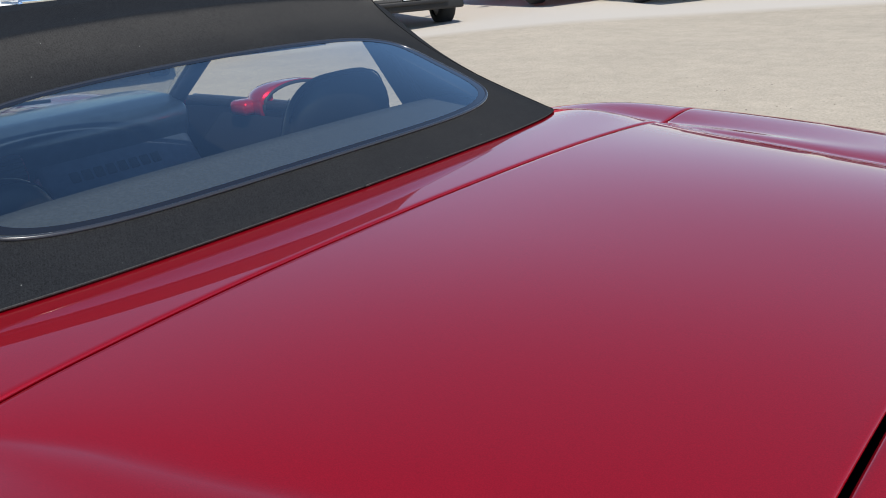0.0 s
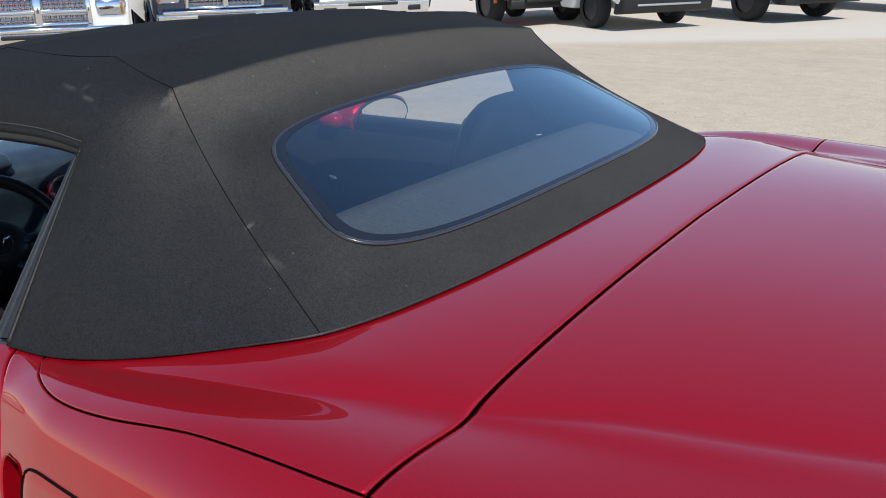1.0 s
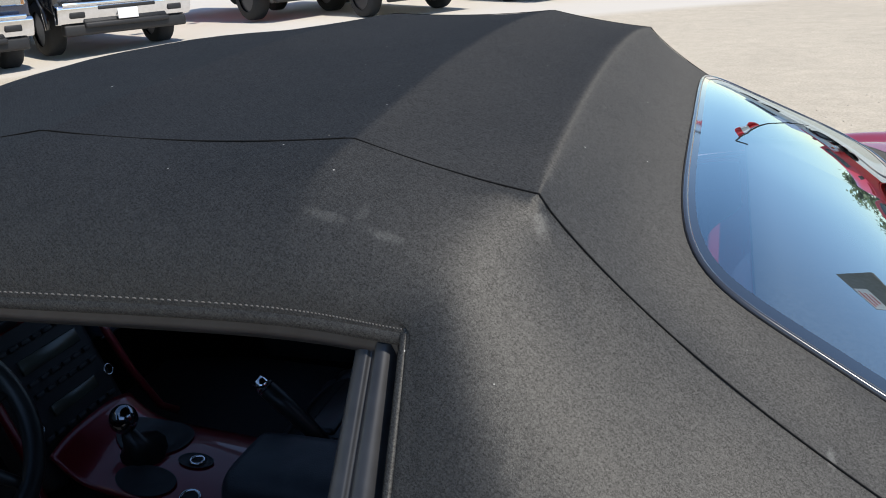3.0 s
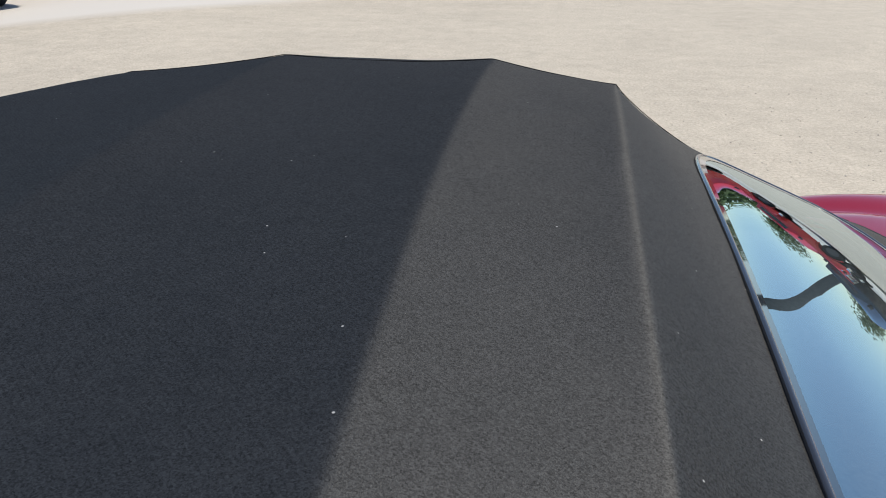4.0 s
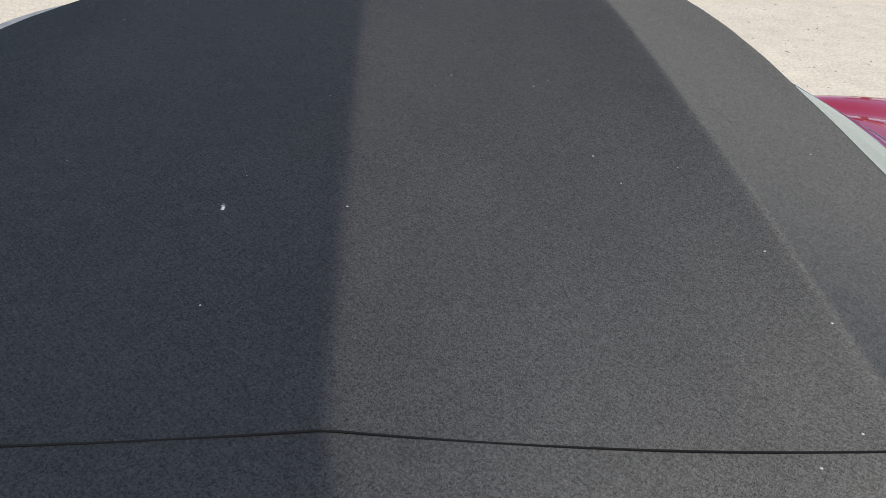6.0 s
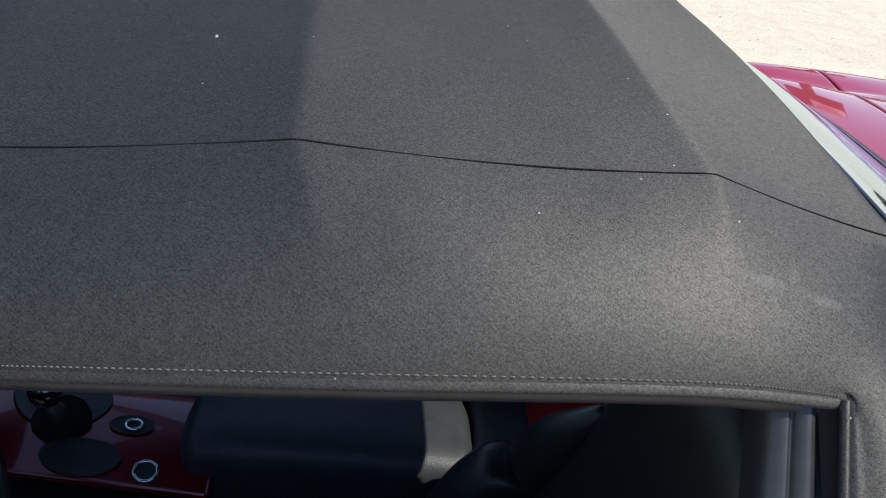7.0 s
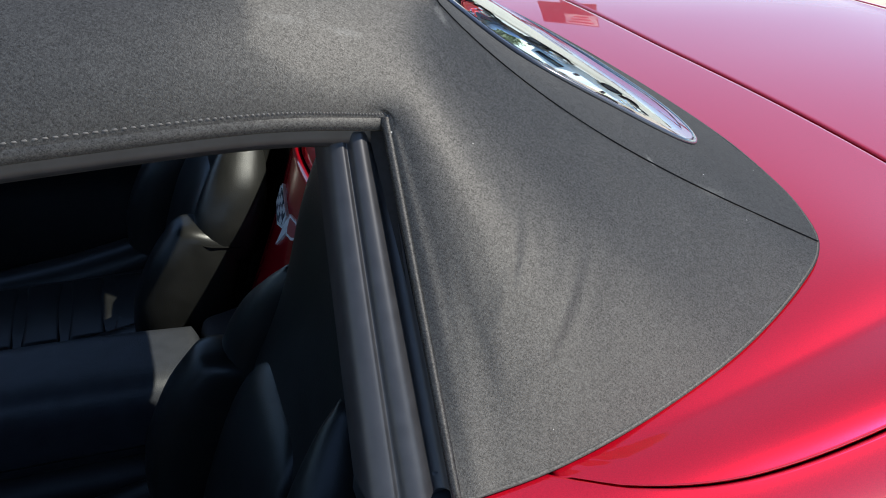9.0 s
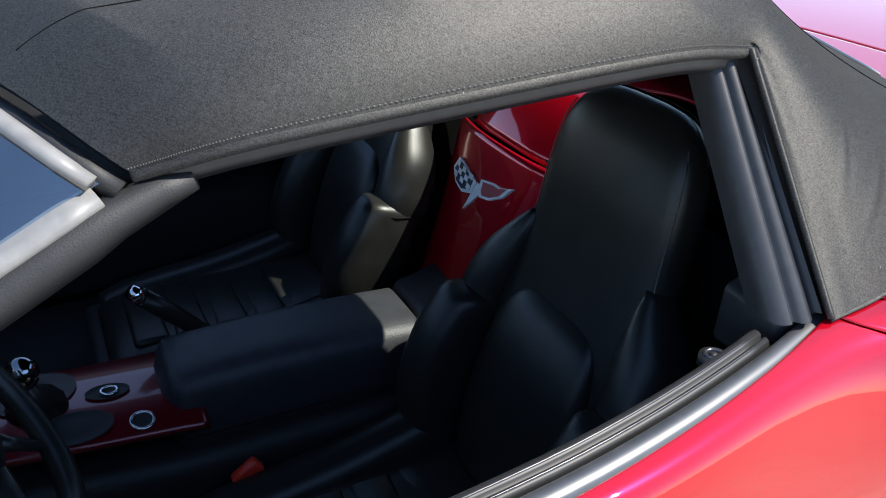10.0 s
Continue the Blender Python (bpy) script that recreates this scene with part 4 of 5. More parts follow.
def nose_fn(u, v):
    t = 2 * v - 1
    hw = lerp(0.20, 0.178, u)
    p = Vector((lerp(0.90, 0.778, u), t * hw, 0.905 - 0.112 * u ** 2.0 - 0.010 * abs(t) ** 2))
    p.x += 0.03 * abs(t) ** 3 * u
    return p


solid(part("nose", grid(nose_fn, 16, 24), RED, fall, "red nose of the cover panel above"), 0.008, 0)
NAVY = material("badge_navy", (0.02, 0.03, 0.06), 0.3)


def on_fall(y, z, out):
    u = (0.790 - z) / 0.335
    v = 0.5 + 0.5 * y / lerp(0.178, 0.150, u)
    return fall_fn(u, v) + Vector((-0.9, 0, 0.4)) * out


def plate(outline, o0, o1):
    bm = bmesh.new()
    a = [bm.verts.new(on_fall(y, z, o0)) for y, z in outline]
    b = [bm.verts.new(on_fall(y, z, o1)) for y, z in outline]
    n = len(a)
    bm.faces.new(b)
    for k in range(n):
        bm.faces.new((a[k], a[(k + 1) % n], b[(k + 1) % n], b[k]))
    bmesh.ops.recalc_face_normals(bm, faces=bm.faces)
    return bm


# two crossed flags on a silver frame: one chequered, one red
FLAG = [(0.030, 0.679), (0.028, 0.703), (0.094, 0.720), (0.117, 0.722), (0.134, 0.696), (0.108, 0.675), (0.070, 0.668)]
FLAG_RED = [(0.012, 0.692), (0.012, 0.714), (-0.029, 0.721), (-0.058, 0.722), (-0.092, 0.732), (-0.068, 0.706), (-0.030, 0.688), (0.002, 0.682)]
STEM = [(0.032, 0.690), (0.038, 0.668), (0.048, 0.642), (0.026, 0.664), (0.008, 0.686), (0.018, 0.704)]


def shrunk(outline, k):
    cy, cz = sum(p[0] for p in outline) / len(outline), sum(p[1] for p in outline) / len(outline)
    return [(cy + (y - cy) * k, cz + (z - cz) * k) for y, z in outline]


badge = part("badge", plate(STEM, 0.004, 0.0085), BADGE, fall, "silver-edged badge of two crossed flags", smooth=False)
part("badge_wing", plate(FLAG, 0.004, 0.010), BADGE, badge, smooth=False)
part("badge_wing", plate(FLAG_RED, 0.004, 0.010), BADGE, badge, smooth=False)
part("badge_field", plate(shrunk(FLAG, 0.80), 0.009, 0.0112), NAVY, badge, smooth=False)
part("badge_field", plate(shrunk(FLAG_RED, 0.74), 0.009, 0.0112), material("badge_red", (0.42, 0.07, 0.08), 0.35, coat=0.6), badge, smooth=False)
for a in range(5):
    for b in range(3):
        if (a + b) % 2:
            continue
        y0, z0 = 0.040 + 0.0158 * a, 0.680 + 0.0105 * b + 0.0012 * a
        part("badge_check", plate([(y0, z0), (y0 + 0.0150, z0 + 0.001), (y0 + 0.0150, z0 + 0.0110), (y0, z0 + 0.0100)], 0.0108, 0.0122), BADGE, badge, smooth=False)

# ---- the car: seats ----
def loft(sections, n=32, power=2.6):
    """A closed skin through rounded sections: centre x y z, half width, half depth, tilt in degrees."""
    bm = bmesh.new()
    rings = []
    for cx, cy, cz, hw, hd, tilt in sections:
        ring = []
        ct, st_ = math.cos(radians(tilt)), math.sin(radians(tilt))
        for k in range(n):
            a = 2 * math.pi * k / n
            c, s = math.cos(a), math.sin(a)
            rr = (abs(c) ** power + abs(s) ** power) ** (-1 / power)
            d = hd * rr * s
            ring.append(bm.verts.new((cx + d * ct, cy + hw * rr * c, cz - d * st_)))
        rings.append(ring)
    for a, b in zip(rings, rings[1:]):
        for k in range(n):
            bm.faces.new((a[k], a[(k + 1) % n], b[(k + 1) % n], b[k]))
    bm.faces.new(rings[0][::-1])
    bm.faces.new(rings[-1])
    bmesh.ops.recalc_face_normals(bm, faces=bm.faces)
    return bm


def dense(sections, k=4):
    knots = [(i, *s) for i, s in enumerate(sections)]
    m = (len(sections) - 1) * k
    return [tuple(spline(knots, (len(sections) - 1) * i / m)) for i in range(m + 1)]


def seat(y0, tall=1.0, lean=0.0):
    """A bucket seat: cushion and bolsters, a backrest that narrows above the shoulders, a head pad with a seamed cap."""
    s = tagged(new("bucket_seat"), "black leather bucket seat with built-in headrest")
    s.parent = car
    T = 14
    back = dense([(0.600, y0, 0.36, 0.18, 0.055, T), (0.636, y0, 0.46, 0.198, 0.058, T), (0.674, y0, 0.60, 0.200, 0.056, T), (0.697, y0, 0.68, 0.180, 0.052, T), (0.711, y0, 0.735, 0.164, 0.050, T), (0.724, y0, 0.79, 0.156, 0.050, T),
                  (0.741, y0, 0.87, 0.152, 0.050, T + 2), (0.755, y0, 0.93, 0.142, 0.046, T + 6), (0.766, y0, 0.967, 0.118, 0.036, T + 12), (0.774, y0, 0.986, 0.085, 0.022, T + 18), (0.777, y0, 0.991, 0.04, 0.008, T + 20)])
    back = [(p[0] + (max(p[2] - 0.6, 0) * (tall - 1)) * 0.3 + lean, p[1], 0.6 + (p[2] - 0.6) * tall if p[2] > 0.6 else p[2], p[3], p[4], p[5]) for p in back]
    part("backrest", loft(back, 44, 3.0), LEATHER, s, "tall backrest that narrows to the headrest")
    # padded lower panel between the bolsters
    part("back_pad", loft(dense([(0.550 + lean, y0, 0.37, 0.116, 0.030, T), (0.571 + lean, y0, 0.44, 0.130, 0.036, T), (0.598 + lean, y0, 0.53, 0.132, 0.036, T), (0.620 + lean, y0, 0.60, 0.126, 0.032, T), (0.640 + lean, y0, 0.655, 0.108, 0.022, T), (0.650 + lean, y0, 0.680, 0.076, 0.010, T), (0.653 + lean, y0, 0.686, 0.03, 0.003, T)], 5), 32, 3.0), LEATHER, s, "padded lower back panel")
    for sg in (-1, 1):
        part("back_bolster", loft(dense([(0.535 + lean, y0 + sg * 0.185, 0.36, 0.052, 0.070, T), (0.556 + lean, y0 + sg * 0.196, 0.45, 0.056, 0.086, T), (0.588 + lean, y0 + sg * 0.200, 0.54, 0.056, 0.082, T), (0.612 + lean, y0 + sg * 0.199, 0.595, 0.052, 0.070, T),
                                         (0.622 + lean, y0 + sg * 0.198, 0.614, 0.046, 0.060, T + 4), (0.628 + lean, y0 + sg * 0.197, 0.622, 0.030, 0.040, T + 6), (0.630 + lean, y0 + sg * 0.197, 0.624, 0.010, 0.014, T + 6)]), 28, 3.0), LEATHER, s, "side bolster of the backrest")
        part("shoulder_wing", loft(dense([(0.640 + lean, y0 + sg * 0.196, 0.57, 0.050, 0.060, T), (0.658 + lean, y0 + sg * 0.196, 0.63, 0.052, 0.060, T), (0.680 + lean, y0 + sg * 0.182, 0.69, 0.046, 0.054, T), (0.697 + lean, y0 + sg * 0.160, 0.74, 0.028, 0.040, T), (0.707 + lean, y0 + sg * 0.145, 0.775, 0.012, 0.022, T)]), 24, 2.4), LEATHER, s, "upper wing of the backrest")
        part("head_stitching", tube([(p[0] - 0.55 * p[4], y0 + sg * (p[3] * 0.93 + 0.002), p[2] + 0.012) for p in back[18:31]], 0.0012, 6), STITCH, s, "pale stitched seam")
        part("bolster_band", tube([(0.558 + lean, y0 + sg * 0.196, 0.612), (0.580 + lean, y0 + sg * 0.242, 0.610), (0.62 + lean, y0 + sg * 0.252, 0.602), (0.67 + lean, y0 + sg * 0.246, 0.592)], 0.0018, 6), SEAM, s)
        part("bolster_stitching", tube([(0.520 + lean, y0 + sg * 0.205, 0.47), (0.536 + lean, y0 + sg * 0.208, 0.53), (0.556 + lean, y0 + sg * 0.205, 0.60)], 0.0012, 6), STITCH, s, "pale stitched seam")
        part("cushion_bolster", loft(dense([(0.04, y0 + sg * 0.165, 0.300, 0.040, 0.040, 90), (0.12, y0 + sg * 0.172, 0.308, 0.050, 0.052, 90), (0.32, y0 + sg * 0.178, 0.322, 0.054, 0.060, 90), (0.50, y0 + sg * 0.182, 0.35, 0.052, 0.068, 90), (0.60, y0 + sg * 0.182, 0.38, 0.040, 0.060, 90)]), 24, 2.4), LEATHER, s, "rounded cushion bolster")
    part("cushion", loft(dense([(0.03, y0, 0.295, 0.15, 0.04, 90), (0.08, y0, 0.308, 0.17, 0.05, 90), (0.24, y0, 0.310, 0.175, 0.055, 90), (0.42, y0, 0.312, 0.175, 0.055, 90), (0.60, y0, 0.32, 0.175, 0.06, 90)]), 32, 3.0), LEATHER, s, "ribbed seat cushion")
    for k in range(5):
        x = 0.12 + 0.085 * k
        part("rib", box(x, y0, 0.352, 0.074, 0.235, 0.030, 0.012, 3), LEATHER, s)
    cap = [(p[0], p[3], p[2]) for p in back if p[2] > 0.6 + 0.315 * tall]
    for dx, k in ((-0.012, 0.97), (0.004, 1.0)):
        part("cap_seam", tube([(x + dx, y0 - k * h, z + 0.002) for x, h, z in cap] + [(x + dx, y0 + k * h, z + 0.002) for x, h, z in cap[::-1]], 0.0018, 6), SEAM, s)
    part("seat_base", box(0.24, y0, 0.26, 0.48, 0.36, 0.12, 0.02), BLACK, s)
    return s


seat(-0.405)
seat(0.395, 1.14)
part("belt_buckle", box(0.200, -0.186, 0.358, 0.052, 0.022, 0.030, 0.006, m=pose(0, 0, 0, 0, -35, 0)), material("red_buckle", (0.6, 0.03, 0.015), 0.4), car, "red seat belt buckle button")
part("belt_stalk", box(0.214, -0.186, 0.310, 0.03, 0.020, 0.09, 0.006), BLACK, car)

# ---- the car: door tops and linings ----
for sd in (-1, 1):
    def strip(prof, x0, x1, n=36, sd=sd, drop=0.0):
        """A solid strip along the belt line: a closed outline of offsets out from it and up, carried from x0 to x1."""
        bm = bmesh.new()
        rings = []
        for i in range(n + 1):
            x = lerp(x0, x1, i / n)
            y, z = spline(BELT, x)
            rings.append([bm.verts.new((x, sd * (y + a), z + b - drop)) for a, b in prof])
        m = len(prof)
        for r0, r1 in zip(rings, rings[1:]):
            for k in range(m):
                bm.faces.new((r0[k], r0[(k + 1) % m], r1[(k + 1) % m], r1[k]))
        bm.faces.new(rings[0])
        bm.faces.new(rings[-1][::-1])
        bmesh.ops.recalc_face_normals(bm, faces=bm.faces)
        return bm
    part("belt_seal", strip([(0.0015, -0.022), (0.0015, -0.008), (0.0, -0.003), (-0.003, 0.0), (-0.008, 0.0025), (-0.014, 0.0028), (-0.019, 0.001), (-0.022, -0.003), (-0.023, -0.009), (-0.023, -0.03)], -0.56, 0.735), GREY_RUBBER, car, "grey rubber seal along the door top")
    rail = part("door_cap", strip([(-0.0255, -0.03), (-0.0255, -0.005), (-0.0275, -0.0005), (-0.031, 0.0008), (-0.0345, -0.0005), (-0.0355, -0.004), (-0.0375, -0.004), (-0.0385, 0.0), (-0.042, 0.0018), (-0.047, 0.0012), (-0.0515, -0.002), (-0.0535, -0.008), (-0.055, -0.04)], -0.56, 0.643), CAP_METAL, car, "dark cap strip with a groove along the inner door")
    # two thin metal ridges added as the bright highlights along the cap
    part("highlight_line", strip([(-0.0300, 0.0003), (-0.0310, 0.0016), (-0.0322, 0.0003)], -0.56, 0.642), DARK_METAL, rail)
    part("highlight_line", strip([(-0.0410, 0.0012), (-0.0422, 0.0026), (-0.0434, 0.0012)], -0.56, 0.642), DARK_METAL, rail)
    ly, lz = spline(BELT, 0.580)
    ly -= 0.0555
    boss = bmesh.new()
    bmesh.ops.create_cone(boss, cap_ends=True, segments=28, radius1=0.0155, radius2=0.0145, depth=0.012)
    bmesh.ops.transform(boss, matrix=pose(0.580, sd * ly, lz - 0.0105), verts=boss.verts)
    part("lock_boss", boss, CAP_METAL, rail)
    part("lock_ring", tube([(0.580 + 0.0085 * math.cos(a), sd * (ly + 0.0085 * math.sin(a)), lz - 0.004) for a in [2 * math.pi * k / 24 for k in range(24)]], 0.0021, 6, True), DARK_METAL, rail)
    part("lock_pin", tube([(0.580, sd * ly, lz - 0.010), (0.580, sd * ly, lz - 0.003)], 0.0045, 10), BLACK, rail)

    def sheet(y_in, z0, prof, x0, x1, n=30, sd=sd):
        def fn(u, v):
            x = lerp(x0, x1, u)
            k = v * (len(prof) - 1)
            i = min(int(k), len(prof) - 2)
            a, b = lerp(prof[i][0], prof[i + 1][0], k - i), lerp(prof[i][1], prof[i + 1][1], k - i)
            y, z = spline(BELT, x)
            return Vector((x, sd * (y_in + y - 0.795 + a), z0 + z - 0.861 + b))
        return grid(fn, n, 24)
    lining = sheet(0.725, 0.80, [(0.0, 0.02), (-0.012, -0.04), (-0.03, -0.12), (-0.08, -0.20), (-0.085, -0.24), (-0.02, -0.28), (-0.015, -0.55)], -0.60, 0.74)
    inner = part("door_lining", lining, BLACK, car, "black door lining with armrest")
    part("door_handle", tube([(-0.135 + 0.021 * math.cos(a), sd * (0.755 - 0.010 * math.sin(a)), 0.612 + 0.026 * math.sin(a)) for a in [2 * math.pi * k / 24 for k in range(24)]], [0.0095 if 2 < k < 11 else 0.006 for k in range(24)], 8, True), CHROME, inner, "chrome inner door handle")
    part("pillar_foot", prism([(0.66, 0.80), (0.665, 0.872), (0.70, 0.885), (0.735, 0.88), (0.74, 0.80)], sd * 0.69, sd * 0.775, 0.008, 2), RUBBER, car, "rubber foot of the pillar seal")
    # door mirror
    mir = tagged(new("door_mirror"), "red door mirror on a short stalk")
    mir.parent = car
    part("housing", loft(dense([(-0.27, sd * 0.985, 0.815, 0.04, 0.02, 90), (-0.24, sd * 0.98, 0.816, 0.105, 0.052, 90), (-0.17, sd * 0.975, 0.816, 0.145, 0.068, 90), (-0.10, sd * 0.975, 0.816, 0.150, 0.070, 90)]), 32, 2.6), RED, mir)
    gl = bmesh.new()
    bmesh.ops.create_circle(gl, cap_ends=True, segments=32, radius=1)
    bmesh.ops.transform(gl, matrix=pose(-0.0965, sd * 0.978, 0.816, 0, 90, -sd * 2) @ Matrix.Diagonal((0.060, 0.138, 1, 1)), verts=gl.verts)
    part("mirror_glass", gl, material("mirror_glass", (0.9, 0.9, 0.92), 0.0, 1.0), mir)
    part("mirror_rim", tube([(-0.098, sd * 0.977 + 0.143 * math.cos(a), 0.816 + 0.064 * math.sin(a)) for a in [2 * math.pi * k / 40 for k in range(40)]], 0.006, 8, True), BLACK, mir)
    part("stalk", box(-0.19, sd * 0.86, 0.815, 0.09, 0.14, 0.05, 0.016), RED, mir)

# handle pocket, fuel flap and wheels
def pocket_rim(u, k=1.0):
    a = 2 * math.pi * u
    c, q = math.cos(a), math.sin(a)
    rr = (abs(c) ** 4.5 + abs(q) ** 4.5) ** (-1 / 4.5)
    return body(0.880 + 0.033 * rr * c * k, 0.705 + 0.054 * rr * q * k, -1)


def pocket_bowl(u, v):
    """A rounded lip that turns in and a bowl that runs back into the body."""
    if v < 0.15:
        t = v / 0.15 * math.pi / 2
        return pocket_rim(u, 1.06 - 0.06 * math.sin(t)) + Vector((0, -0.0012 + 0.004 * (1 - math.cos(t)), 0.0008))
    t = (v - 0.15) / 0.85
    k = 1.0 - 0.15 * t ** 2 if t < 0.8 else 0.904 * (1 - t) / 0.2
    return pocket_rim(u, k) + Vector((0.006 * t, 0.003 + 0.042 * math.sin(min(t / 0.8, 1) * math.pi / 2), 0))


bm = grid(pocket_bowl, 56, 24, closed_u=True)
bmesh.ops.recalc_face_normals(bm, faces=bm.faces)
part("handle_pocket", bm, RED, car, "deep pull pocket behind the door")


def cut_hole(panel, loop):
    """Cuts a hole with the given outline through a panel."""
    bm = bmesh.new()
    lo = [bm.verts.new(p + Vector((0, -0.05, 0))) for p in loop]
    hi = [bm.verts.new(p + Vector((0, 0.06, 0))) for p in loop]
    n = len(loop)
    for k in range(n):
        bm.faces.new((lo[k], lo[(k + 1) % n], hi[(k + 1) % n], hi[k]))
    bm.faces.new(lo[::-1])
    bm.faces.new(hi)
    bmesh.ops.recalc_face_normals(bm, faces=bm.faces)
    tool = part("tool", bm, RED)
    m = panel.modifiers.new("hole", "BOOLEAN")
    m.operation, m.object, m.solver = "DIFFERENCE", tool, "EXACT"
    bpy.context.view_layer.update()
    graph = bpy.context.evaluated_depsgraph_get()
    me = bpy.data.meshes.new_from_object(panel.evaluated_get(graph))
    panel.modifiers.clear()
    panel.data = me
    used = tool.data
    bpy.data.objects.remove(tool)
    bpy.data.meshes.remove(used)


near_panel = next(o for o in car.children if o.name.startswith("quarter_panel") and o.data.vertices[0].co.y < 0)
cut_hole(near_panel, [pocket_rim(k / 56, 1.02) for k in range(56)])


def flap_fn(u, v):
    a = 2 * math.pi * u
    c, s = math.cos(a), math.sin(a)
    rr = (abs(c) ** 6 + abs(s) ** 6) ** (-1 / 6)
    x, w = 1.013 + 0.098 * rr * c * v, 0.715 + 0.075 * rr * s * v
    p = body(x, w, -1)
    return p + Vector((0, -0.0025 if v < 0.985 else 0.0, 0))


bm = grid(flap_fn, 120, 10, closed_u=True)
bmesh.ops.recalc_face_normals(bm, faces=bm.faces)
part("fuel_flap", bm, RED, car)
part("flap_gap", tube([flap_fn(k / 120, 1.0) + Vector((0, -0.0005, 0)) for k in range(120)], 0.0018, 6, True), GAP, car)

# ---- parked vehicles ----
WHITE_PAINT = material("white_paint", (0.75, 0.75, 0.73), 0.3, 0, 1.0, noise_scale=3, noise_amount=0.05)
SILVER_PAINT = material("silver_paint", (0.45, 0.46, 0.48), 0.3, 0.6, 1.0, noise_scale=3, noise_amount=0.05)
BLACK_PAINT = material("black_paint", (0.015, 0.016, 0.018), 0.25, 0, 1.0, noise_scale=3, noise_amount=0.1)
NAVY_PAINT = material("navy_paint", (0.015, 0.022, 0.045), 0.2, 0.0, 1.0, noise_scale=3, noise_amount=0.1)
BRIGHT_RED = material("bright_red_paint", (0.55, 0.01, 0.012), 0.3, 0, 1.0, noise_scale=3, noise_amount=0.05)
TYRE = material("tyre_rubber", (0.02, 0.02, 0.02), 0.85, noise_scale=40, noise_amount=0.2)
GRILLE_GREY = material("grey_grille_mesh", (0.28, 0.28, 0.29), 0.35, 0.6, noise_scale=30, noise_amount=0.4)
AMBER = material("amber_plastic", (0.65, 0.24, 0.04), 0.25, coat=1.0)
LAMP = glass_material("lamp_glass", (0.85, 0.88, 0.9))


def wheel(parent, x, y, r=0.40, w=0.27):
    bm = bmesh.new()
    prof = [(0.62, -0.5), (0.9, -0.5), (0.985, -0.36), (1.0, 0.0), (0.985, 0.36), (0.9, 0.5), (0.62, 0.5)]
    n = 28
    rings = [[bm.verts.new((x + r * a * math.cos(2 * math.pi * k / n), y + w * b, r + r * a * math.sin(2 * math.pi * k / n))) for a, b in prof] for k in range(n)]
    for k in range(n):
        for j in range(len(prof) - 1):
            bm.faces.new((rings[k][j], rings[(k + 1) % n][j], rings[(k + 1) % n][j + 1], rings[k][j + 1]))
    hub = part("wheel", bm, TYRE, parent, "black tyre")
    bm = bmesh.new()
    bmesh.ops.create_cone(bm, cap_ends=True, segments=24, radius1=r * 0.63, radius2=r * 0.63, depth=w * 0.8)
    bmesh.ops.transform(bm, matrix=pose(x, y, r, 90, 0, 0), verts=bm.verts)
    part("rim", bm, DARK_METAL, hub, smooth=False)
    return hub


for wx in (-1.343, 1.343):
    for wy in (-0.77, 0.77):
        wheel(car, wx, wy, 0.335, 0.26)


def honeycomb():
    """The small open cells of a chrome grille, in one sheet."""
    bm = bmesh.new()
    o = [(-0.026, -0.02), (0.026, -0.02), (0.026, 0.02), (-0.026, 0.02)]
    for i in range(18):
        for j in range(6):
            yy, zz = -0.50 + 0.0588 * i, 0.85 + 0.049 * j
            if abs(yy) < 0.04 or abs(zz - 0.965) < 0.02:
                continue
            a = [bm.verts.new((0.898, yy + y, zz + z)) for y, z in o]
            b = [bm.verts.new((0.91, yy + y * 0.55, zz + z * 0.5)) for y, z in o]
            for k in range(4):
                bm.faces.new((a[k], a[(k + 1) % 4], b[(k + 1) % 4], b[k]))
    return bm


